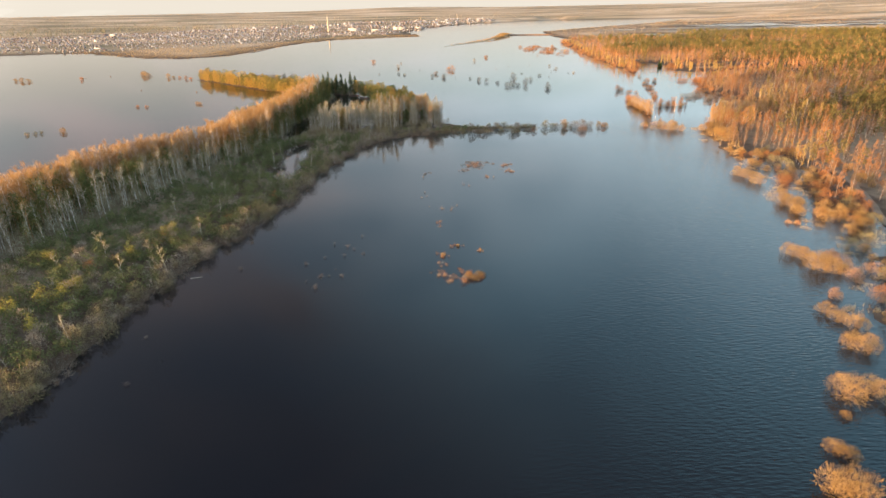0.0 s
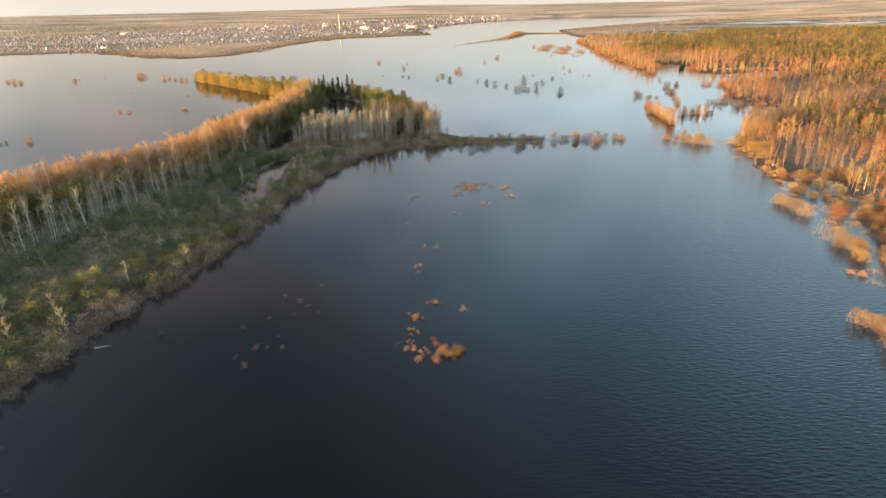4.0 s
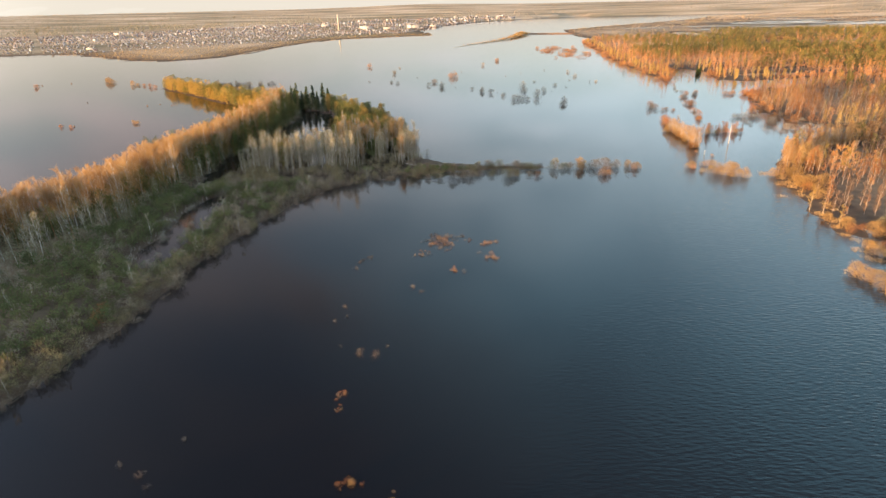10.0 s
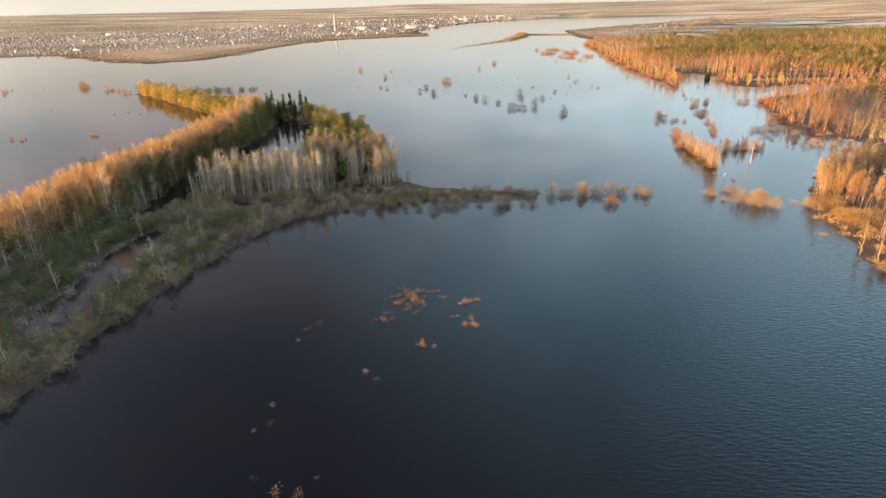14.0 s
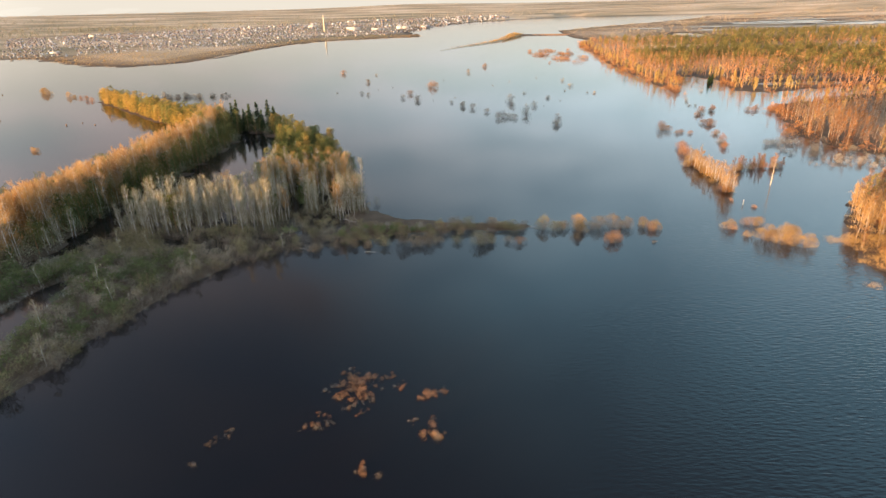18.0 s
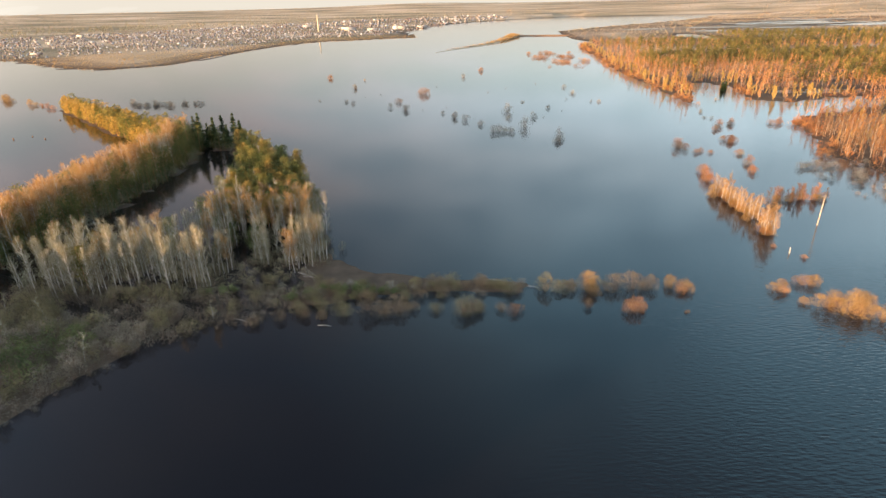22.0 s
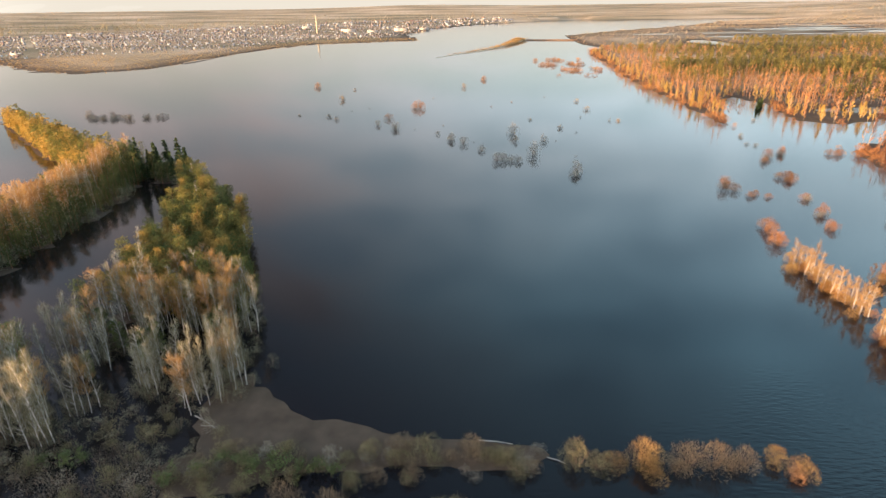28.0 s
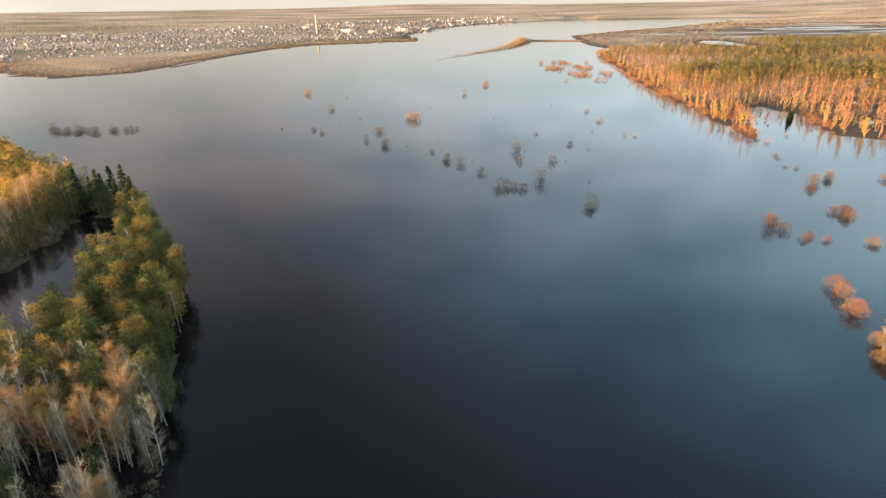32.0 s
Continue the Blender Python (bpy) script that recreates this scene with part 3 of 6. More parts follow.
def ground_height(x, y):
    x, y = np.asarray(x, float), np.asarray(y, float)
    w = wobble(x, y)
    pen = np.minimum(signed(x, y, PENINSULA), -np.maximum(signed(x, y, CHANNEL), signed(x, y, POND)))
    d = np.maximum.reduce([pen + w * 0.4, signed(x, y, MAINLAND) + w * 0.9, signed(x, y, NORTH_BANK) + 4 * w, signed(x, y, DYKE) + 0.5 * w, signed(x, y, DAM)])
    for cx, cy, rx, ry in FLOODS:
        e = (np.hypot((x - cx) / rx, (y - cy) / ry) - 1) * min(rx, ry)
        d = np.minimum(d, e + 4 * w * (ry > 12))
    z = np.clip(d * 0.05, -1.4, 0.3) + np.clip((d - 8) * 0.02, 0, 0.4) + np.clip((d - 60) * 0.02, 0, 0.6)
    soak = np.sin(x * 0.17 + 1.9 * np.sin(y * 0.11)) * np.sin(y * 0.19 + 1.4 * np.sin(x * 0.13)) + 0.35 * np.sin(x * 0.43 + y * 0.37)
    wood = np.clip((y - 258 - 0.35 * np.abs(x + 5)) / 14, 0, 1) * (y < 470) * (x < -4) * (x > -150)
    shore = np.clip((236 - y) / 14, 0, 1) * (x > 30) * (x < 260) * np.clip((34 - signed(x, y, MAINLAND)) / 12, 0, 1)
    z -= np.where(d > 0, np.maximum((0.28 + 0.38 * soak) * wood * 0.95, (0.44 + 0.40 * soak) * shore), 0)
    tip = np.clip(1.4 - np.hypot((x + 20) / 20, (y - 318) / 20), 0, 1) * (x < 1 - 0.25 * (y - 312))
    z -= 0.45 * tip * (z > -0.1)
    r = np.hypot(x, y)
    far = np.clip((r - 2350) / 2300, 0, 1)
    z += 57 * far ** 1.15 * (d > 0)
    bank = np.clip((signed(x, y, NORTH_BANK) - 60) / 500, 0, 1) * np.clip((1900 - np.abs(x + 500)) / 900, 0, 1)
    z += 7 * bank * (r < 2600)
    hill = 15 * np.exp(-((x - (-250)) / 560) ** 2) * np.clip((y - 3700) / 700, 0, 1)
    return z + hill


def spaced(lo, fine_lo, fine_hi, hi, step, grow):
    mid = list(np.arange(fine_lo, fine_hi + 0.1, step))
    s, v = step, fine_hi
    while v < hi:
        s *= grow; v = min(hi, v + s); mid.append(v)
    s, v = step, fine_lo
    low = []
    while v > lo:
        s *= grow; v = max(lo, v - s); low.append(v)
    return np.array(low[::-1] + mid)


gx = spaced(-4900, -240, 320, 4900, 3.5, 1.09)
gy = spaced(-600, -20, 640, 4950, 3.5, 1.07)
GX, GY = np.meshgrid(gx, gy)
GZ = ground_height(GX, GY)
nx, ny = len(gx), len(gy)
idx = np.arange(nx * ny).reshape(ny, nx)
quads = np.stack([idx[:-1, :-1], idx[:-1, 1:], idx[1:, 1:], idx[1:, :-1]], -1).reshape(-1, 4)
ground = tagged(new("ground", mesh_from("ground", np.c_[GX.ravel(), GY.ravel(), GZ.ravel()], quads, M_GROUND, True)),
                "brown wet forest floor, dry meadows and far fields", "ground", kind="structure")
water = tagged(new("water", mesh_from("water", [(-4900, -600, 0), (4900, -600, 0), (4900, 3000, 0), (-4900, 3000, 0)], [(0, 1, 2, 3)], M_WATER)),
               "dark flood water of a wide river with low ripples", "water", kind="structure")
GRID_X, GRID_Y = gx, gy


def level(x, y):
    """Height of the ground sheet, bilinear on its grid."""
    x, y = np.atleast_1d(np.asarray(x, float)), np.atleast_1d(np.asarray(y, float))
    i = np.clip(np.searchsorted(GRID_X, x) - 1, 0, nx - 2); j = np.clip(np.searchsorted(GRID_Y, y) - 1, 0, ny - 2)
    u = (x - GRID_X[i]) / (GRID_X[i + 1] - GRID_X[i]); v = (y - GRID_Y[j]) / (GRID_Y[j + 1] - GRID_Y[j])
    return (GZ[j, i] * (1 - u) + GZ[j, i + 1] * u) * (1 - v) + (GZ[j + 1, i] * (1 - u) + GZ[j + 1, i + 1] * u) * v


# ---- planting ----
def make_thing(name, shapes, mats, label, category, group):
    """One plant as an Empty with its parts; a pattern to be copied."""
    root = tagged(new(name), label, category, group)
    root.empty_display_size = 0.3
    for pname, (v, f) in shapes.items():
        part(pname, mesh_from(name + "_" + pname, v, f, mats.get(pname) or mats["trunk"]), root)
    return root


def place(x, y, s=1.0, turn=0.0, z=None, sz=None):
    z = float(level(x, y)[0]) if z is None else z
    return Matrix.LocRotScale((x, y, z), Euler((0, 0, turn)), (s, s, sz or s))


def plant(patterns, spots, rng, s_lo=0.85, s_hi=1.15, grow=lambda x, y: 1.0):
    """Copies of the patterns at the spots, the pattern itself at its first spot."""
    used = set()
    for x, y in spots:
        k = int(rng.integers(0, len(patterns)))
        m = place(x, y, (s_lo + (s_hi - s_lo) * rng.random()) * grow(x, y), rng.random() * 6.283)
        if k in used:
            ob = copy_thing(patterns[k], Matrix.Identity(4)); ob.matrix_basis = m
        else:
            patterns[k].matrix_basis = m; used.add(k)
    for k, p in enumerate(patterns):
        if k not in used:
            for c in list(p.children):
                bpy.data.objects.remove(c)
            bpy.data.objects.remove(p)


def mass(name, protos, spots, scales, mats, label, category, rng):
    """Many plants past counting: one object of kind stuff, its parts joined."""
    spots = np.asarray(spots, float)
    if not len(spots):
        return None
    root = tagged(new(name), label, category, kind="stuff")
    zs = level(spots[:, 0], spots[:, 1])
    pick = rng.integers(0, len(protos), len(spots))
    turn = rng.random(len(spots)) * 6.283
    for pname in protos[0]:
        vs, fs, at = [], [], 0
        for k, pr in enumerate(protos):
            v, f = pr[pname]
            sel = np.where(pick == k)[0]
            if not len(sel):
                continue
            c, s = np.cos(turn[sel])[:, None], np.sin(turn[sel])[:, None]
            x, y, z = v[:, 0][None], v[:, 1][None], v[:, 2][None]
            sc = np.asarray(scales)[sel][:, None]
            P = np.stack([(x * c - y * s) * sc + spots[sel, 0:1], (x * s + y * c) * sc + spots[sel, 1:2], z * sc + zs[sel][:, None]], -1)
            F = f[None] + (np.arange(len(sel)) * len(v))[:, None, None] + at
            vs.append(P.reshape(-1, 3)); fs.append(F.reshape(-1, f.shape[1])); at += len(sel) * len(v)
        part(pname, mesh_from(name + "_" + pname, np.concatenate(vs), np.concatenate(fs), mats.get(pname) or mats["trunk"]), root)
    return root


def scatter(rng, x0, x1, y0, y1, step, keep, jitter=0.45):
    """Jittered grid of spots for which keep(x, y) holds."""
    X, Y = np.meshgrid(np.arange(x0, x1, step), np.arange(y0, y1, step))
    X, Y = X.ravel() + rng.uniform(-jitter, jitter, X.size) * step, Y.ravel() + rng.uniform(-jitter, jitter, Y.size) * step
    m = keep(X, Y)
    return np.c_[X[m], Y[m]]


BIRCH_MATS = {"trunk": M_BARK_BIRCH, "crown": M_TWIG_BIRCH}
RUST_MATS = {"trunk": M_BARK_BIRCH, "crown": M_TWIG_RUST}
PINE_MATS = {"trunk": M_BARK_PINE, "crown": M_NEEDLE_PINE}
SPRUCE_MATS = {"trunk": M_BARK_DARK, "crown": M_NEEDLE_DARK}
rng = np.random.default_rng(7)

# forest line on the peninsula: trees stand west and north of it, scrub east of it
FOREST = [(-151, 96), (-130, 110), (-113, 126), (-110, 137), (-108, 148), (-103, 167), (-97, 190), (-90, 211), (-85, 225), (-82, 254), (-79, 278), (-72, 293), (-53, 291),
          (-33, 296), (-16, 305), (-1, 312), (-1, 325), (-6, 338), (-14, 358), (-23, 381), (-39, 403), (-53, 424), (-66, 437), (-82, 447),
          (-102, 460), (-112, 446), (-103, 412), (-104, 345), (-110, 302), (-111, 248), (-138, 213), (-149, 180), (-153, 120)]
ARM = [(-100, 458), (-134, 483), (-156, 500), (-198, 535), (-228, 560), (-234, 557), (-200, 525), (-161, 486), (-140, 466), (-114, 444)]


def dry(x, y):
    return level(x, y) > 0.02


def in_forest(x, y):
    return (signed(x, y, FOREST) > 0) & (np.maximum(signed(x, y, CHANNEL), signed(x, y, POND)) < -1.0) & (np.hypot((x + 21) / 10, (y - 314) / 5) > 1) & (np.hypot((x + 70) / 13, (y - 266) / 13) > 1) & ~((x > -66) & (x < -38) & (y > 315) & (y < 345)) & ~((x > -36) & (y > 301) & (y < 327))


WEST_X = ([96, 120, 180, 213, 248, 302, 345, 412, 446], [-151, -153, -149, -138, -111, -110, -104, -103, -112])


def inward(x, y):
    """Metres east of the forest's west edge."""
    return x - np.interp(y, *WEST_X)


def in_patch(x, y):
    """Where a knot of conifers breaks the birches."""
    return np.sin(x * 0.23 + y * 0.11) * np.sin(y * 0.17 + 0.6) > 0.42


def pine_share(x, y):
    """How far pines outweigh birches on the peninsula."""
    w = inward(x, y)
    centre = np.clip((w - 16) / 6, 0, 1) * np.clip((np.interp(y, [96, 140, 166, 190, 225, 260], [20, 31, 34, 37, 34, 24]) - w) / 6, 0, 1) * np.clip((262 - y) / 22, 0, 1) * np.interp(y, [110, 150, 195, 215], [0.5, 0.8, 0.78, 0.42])
    tip = np.clip((y - 329) / 14, 0, 1) * (x > -62) * 0.86
    bank = np.exp(-((x + 80 + 0.03 * (y - 370)) / 6) ** 2) * (y > 318) * 0.8 + np.exp(-((x + 88 + 0.08 * (y - 274)) / 8) ** 2) * (y > 245) * (y < 325) * 0.5
    head = (y > 418) * (x < -50) * 0.95
    patch = 0.65 * in_patch(x, y) * (y < 420) * (x < -66)
    return np.clip(centre + tip + bank + head + patch + 0.04, 0, 0.96)


spots = np.concatenate([scatter(rng, -165, 5, 0, 285, 3.1, in_forest), scatter(rng, -165, 5, 285, 340, 2.45, in_forest), scatter(rng, -165, 5, 340, 465, 3.0, in_forest)])
is_pine = rng.random(len(spots)) < pine_share(spots[:, 0], spots[:, 1])
w_in = inward(spots[:, 0], spots[:, 1])
# trees of the sunward crest, which take the sunlit twig copy
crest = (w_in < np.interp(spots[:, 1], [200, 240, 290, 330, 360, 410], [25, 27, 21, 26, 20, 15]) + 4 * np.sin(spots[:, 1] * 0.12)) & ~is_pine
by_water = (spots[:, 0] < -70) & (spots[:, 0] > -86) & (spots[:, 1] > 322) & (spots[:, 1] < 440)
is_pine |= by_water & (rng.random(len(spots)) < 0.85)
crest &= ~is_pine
thinned = is_pine | crest | (rng.random(len(spots)) < np.where(spots[:, 1] < 240, 0.6, 0.8)) | (spots[:, 1] > 285)
spots, is_pine, w_in, crest = spots[thinned], is_pine[thinned], w_in[thinned], crest[thinned]
# at the tip the birches stand in clumps with flooded gaps between them: x, y, reach, how many
CLUMPS = [(-5, 307, 2.2, 7), (-1.5, 310.5, 2.4, 8), (-3, 318, 2.8, 9), (-2.5, 314, 2.4, 7), (-15.2, 309, 1.6, 6), (-22.7, 304, 1.4, 5), (-26, 298, 2.2, 7), (-30.5, 301, 2.4, 7), (-29, 318, 2.6, 8),
          (-35, 321, 2.4, 7), (-26.5, 327, 3.0, 9), (-24.5, 334, 3.2, 10), (-15, 314, 1.8, 6), (-20, 326, 2.8, 8), (-14, 339, 2.8, 9), (-12, 343, 2.2, 7), (-20, 342, 2.6, 8), (-6, 329, 2.2, 7), (-9, 335, 2.2, 7), (-31, 338, 3.0, 8)]
extra = np.concatenate([np.c_[cx + rng.normal(0, cr * 0.85, n_), cy + rng.normal(0, cr * 0.85, n_)] for cx, cy, cr, n_ in [(a, b, c, d if b < 326 else (2 * d) // 3) for a, b, c, d in CLUMPS]])
spots = np.concatenate([spots, extra])
is_pine = np.r_[is_pine, np.zeros(len(extra), bool)]
w_in, crest = np.r_[w_in, np.full(len(extra), 60.0)], np.r_[crest, np.zeros(len(extra), bool)]
near_zone = (spots[:, 1] > 285) & (spots[:, 0] > -64)
# birches at the tip whose crowns are coloured as if sunlit
sunny = ~is_pine & (spots[:, 1] > 300) & (spots[:, 1] < 352) & (rng.random(len(spots)) < np.where(spots[:, 0] < -40, 0.35, 0.25) * np.where(spots[:, 1] < 325, 0.3, 1.2))
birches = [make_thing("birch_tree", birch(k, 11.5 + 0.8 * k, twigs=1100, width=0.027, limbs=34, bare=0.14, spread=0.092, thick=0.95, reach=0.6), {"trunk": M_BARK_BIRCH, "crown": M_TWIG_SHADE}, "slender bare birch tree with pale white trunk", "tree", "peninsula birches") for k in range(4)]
front = spots[~is_pine & near_zone & ~sunny & ((spots[:, 1] < 338) | (rng.random(len(spots)) < 0.45))]
front = front[np.argsort(front[:, 1] - 0.5 * front[:, 0])]
plant(birches, front[:185], rng, 0.72, 1.04, lambda x, y: 1.17 if y < 304 and x < -12 else 1.0)
mass("tip_birch_wood", [birch(5 + k, 12 + 0.8 * k, twigs=400, width=0.036, sides=4, limbs=20, bare=0.24, spread=0.09, thick=1.1, reach=0.65) for k in range(4)], front[185:], rng.uniform(0.72, 1.02, len(front[185:])), BIRCH_MATS,
     "slender bare birches with white trunks at the peninsula tip", "trees", rng)
amber = [make_thing("birch_tree", birch(14 + k, 11.5 + 0.9 * k, twigs=1100, width=0.04, limbs=20, bare=0.3, spread=0.18), {"trunk": M_BARK_BIRCH, "crown": M_TWIG_CREST}, "birch tree with sun-tinted amber twigs among the conifers", "tree", "peninsula birches") for k in range(2)]
plant(amber, rng.permutation(spots[sunny & near_zone])[:66], rng, 0.78, 1.06)
young = [make_thing("young_pine", pine(26, 6.5, clumps=26, each=28, size=0.36, low=0.08, wide=0.2), {"trunk": M_BARK_PINE, "crown": M_NEEDLE_WOOD}, "low green pine between drowned birches", "tree", "young pines")]
plant(young, [(-21, 319), (-27, 322), (-24, 330), (-17, 331), (-30, 333), (-22, 337), (-28, 313), (-18, 336), (-12, 331), (-33, 327), (-10, 326), (-19, 321), (-26, 338), (-15, 343)], rng, 0.75, 1.15)
pines = [make_thing("pine_tree", pine(20 + k, 11 + 0.9 * k, clumps=34, each=36, size=0.32, low=0.2, wide=0.145), PINE_MATS, "bushy olive green pine tree on the flooded peninsula", "tree", "peninsula pines") for k in range(2)]
pines += [make_thing("pine_tree", pine(27 + k, 10.5 + 0.9 * k, clumps=34, each=36, size=0.32, low=0.15, wide=0.14), {"trunk": M_BARK_PINE, "crown": M_NEEDLE_BANK}, "bushy dark green pine tree on the flooded peninsula", "tree", "peninsula pines") for k in range(2)]
pines += [make_thing("pine_tree", pine(24 + k, 11.5 + k, clumps=32, each=36, size=0.32, low=0.25, wide=0.15), {"trunk": M_BARK_PINE, "crown": M_NEEDLE_GOLD}, "conifer with sun-gilded needles on the flooded peninsula", "tree", "peninsula pines") for k in range(1)]
plant(pines, spots[is_pine & near_zone][:300], rng, 0.72, 1.12)
back = ~near_zone & ~is_pine
more = scatter(rng, -165, -64, 90, 460, 3.1, lambda x, y: in_forest(x, y) & ~in_patch(x, y) & (inward(x, y) < np.interp(y, [200, 240, 340, 360, 410], [20, 22, 20, 19, 14])))
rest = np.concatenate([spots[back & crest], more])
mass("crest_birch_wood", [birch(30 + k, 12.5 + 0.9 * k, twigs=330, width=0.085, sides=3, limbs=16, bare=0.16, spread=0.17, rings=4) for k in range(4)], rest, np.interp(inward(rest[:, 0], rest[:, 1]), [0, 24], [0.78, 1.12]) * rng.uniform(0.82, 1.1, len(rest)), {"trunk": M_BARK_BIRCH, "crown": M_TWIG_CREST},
     "bare birch wood on the peninsula crest, tinted sunlit orange", "trees", rng)
rest = spots[back & ~crest]
size_of = np.interp(rest[:, 1], [100, 180, 205, 225, 315, 330], [0.74, 0.95, 0.85, 0.66, 0.66, 1.0]) * rng.uniform(0.6, 1.15, len(rest))
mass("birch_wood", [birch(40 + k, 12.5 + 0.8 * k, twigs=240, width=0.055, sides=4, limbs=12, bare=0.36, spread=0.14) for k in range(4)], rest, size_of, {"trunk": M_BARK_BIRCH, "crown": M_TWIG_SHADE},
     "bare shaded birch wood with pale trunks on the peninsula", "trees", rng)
rest = spots[~near_zone & is_pine]
size_of = np.interp(rest[:, 0], [-90, -76], [0.85, 0.68]) * (rest[:, 1] > 300) + np.interp(rest[:, 1], [100, 180, 215, 300], [0.75, 0.86, 0.66, 0.64]) * (rest[:, 1] <= 300)
mass("pine_wood", [pine(60 + k, 11 + 1.1 * k, clumps=24, each=24, size=0.4, sides=3, low=0.06, wide=0.15) for k in range(4)], rest, size_of * rng.uniform(0.58, 1.22, len(rest)), {"trunk": M_BARK_PINE, "crown": M_NEEDLE_BANK},
     "dark green conifers between the birches of the peninsula", "trees", rng)
arm_spots = scatter(rng, -240, -95, 440, 570, 3.4, lambda x, y: signed(x, y, ARM) > -1)
olive_spit = rng.random(len(arm_spots)) < 0.4
for sel, nm, mt, lab in ((~olive_spit, "golden_spit_trees", M_NEEDLE_GOLD, "sunlit golden green trees on a narrow spit"), (olive_spit, "olive_spit_trees", M_NEEDLE_PINE, "olive green conifers on a narrow spit")):
    mass(nm, [pine(80 + k, 7.5 + 1.2 * k, clumps=22, each=26, size=0.5, sides=3, low=0.04, wide=0.25) for k in range(3)], arm_spots[sel], rng.uniform(0.65, 1.2, sel.sum()), {"trunk": M_BARK_PINE, "crown": mt}, lab, "trees", rng)
spruces = [make_thing("spruce_tree", spruce(90 + k, 13.5 + 1.2 * k), SPRUCE_MATS, "dark pointed spruce tree at the channel head", "tree", "spruces at the channel") for k in range(3)]
plant(spruces, [(-87, 439), (-83, 441), (-79, 439), (-76, 442), (-72, 437), (-68, 436), (-90, 443), (-85, 437), (-64, 433), (-81, 444)], rng, 0.9, 1.15)

# scrub between the forest line and the east shore
GREEN_MATS = {"stem": M_BARK_DARK, "leaves": M_LEAF_GREEN}
GREY_MATS = {"stem": M_BARK_DARK, "crown": M_TWIG_GREY}
OLIVE_MATS = {"stem": M_BARK_DARK, "crown": M_TWIG_OLIVE}
GOLD_MATS = {"stem": M_BARK_DARK, "crown": M_TWIG_GOLD}
RED_MATS = {"stem": M_BARK_DARK, "crown": M_TWIG_RED}


def in_scrub(x, y):
    return (signed(x, y, PENINSULA) > -0.3 - 1.8 * np.sin(x * 0.4 + y * 0.3)) & (signed(x, y, FOREST) < 3) & (signed(x, y, ARM) < -1) & (y < 303) & (signed(x, y, POND) < -1.2) & (signed(x, y, CHANNEL) < -0.8) & (x < 4) & ((level(x, y) > 0.0) | (y < 258) | (np.sin(x * 1.3) * np.sin(y * 1.7) > 0.3))


scrub = scatter(rng, -160, 6, 0, 304, 2.85, in_scrub)
scrub = scrub[~((scrub[:, 1] > 280) & (scrub[:, 0] > -44)) | (rng.random(len(scrub)) < 0.45)]
edge = signed(scrub[:, 0], scrub[:, 1], PENINSULA)
u = rng.random(len(scrub))
green = (u < 0.74) & (edge > 4 + 2 * np.sin(scrub[:, 1] * 0.2)) & (scrub[:, 1] < 275)
olive = ~green & (u < 0.72)
grey = ~green & ~olive
for sel, nm, protos, mats, lab in (
        (green, "green_scrub", [leafy(100 + k, 1.7, 2.6 + 0.45 * k, leaves=300, size=0.27) for k in range(4)], GREEN_MATS, "dense young green scrub along the shore"),
        (olive, "olive_scrub", [willow(110 + k, 2.0, 2.8 + 0.3 * k, twigs=400, width=0.06, stems=5) for k in range(4)], OLIVE_MATS, "brown olive willow scrub along the shore"),
        (grey, "grey_scrub", [willow(120 + k, 1.9, 2.6 + 0.3 * k, twigs=380, width=0.05, stems=5) for k in range(4)], {"stem": M_BARK_DARK, "crown": M_TWIG_BROWN}, "bare grey willow scrub along the shore")):
    mass(nm, protos, scrub[sel], rng.uniform(0.55, 1.45, sel.sum()), mats, lab, "shrubs", rng)

shore = scatter(rng, -160, 4, 0, 284, 2.1, lambda x, y: (np.abs(signed(x, y, PENINSULA) + 0.4 * wobble(x, y)) < 2.2) & (x > -85))
mass("shore_brush", [willow(145 + k, 1.5, 2.0 + 0.3 * k, twigs=170, width=0.055, stems=6) for k in range(4)], shore, rng.uniform(0.45, 1.05, len(shore)), {"stem": M_BARK_DARK, "crown": M_TWIG_BROWN},
     "bare brown brush overhanging the peninsula shore", "shrubs", rng)
lean_birch = scatter(rng, -160, 6, 0, 300, 15, in_scrub)
mass("scrub_birches", [birch(125 + k, 6 + k, twigs=150, width=0.09, sides=4, limbs=9, bare=0.15) for k in range(3)], lean_birch, rng.uniform(0.6, 1.1, len(lean_birch)), {"trunk": M_BARK_BIRCH, "crown": M_TWIG_SHADE},
     "small pale birches scattered in the shore scrub", "trees", rng)
under = scatter(rng, -80, 6, 292, 420, 2.9, lambda x, y: (signed(x, y, PENINSULA) > 0) & (np.maximum(signed(x, y, CHANNEL), signed(x, y, POND)) < 0) & (y < 303 + 0.9 * np.abs(x + 30)) & ((x < 0) | (y < 292)))
mass("wood_undergrowth", [willow(130 + k, 1.7, 2.2 + 0.4 * k, twigs=170, width=0.08, stems=4) for k in range(3)], under, rng.uniform(0.4, 1.0, len(under)), {"stem": M_BARK_DARK, "crown": M_TWIG_SHADE},
     "bare grey brown undergrowth below the birches", "shrubs", rng)

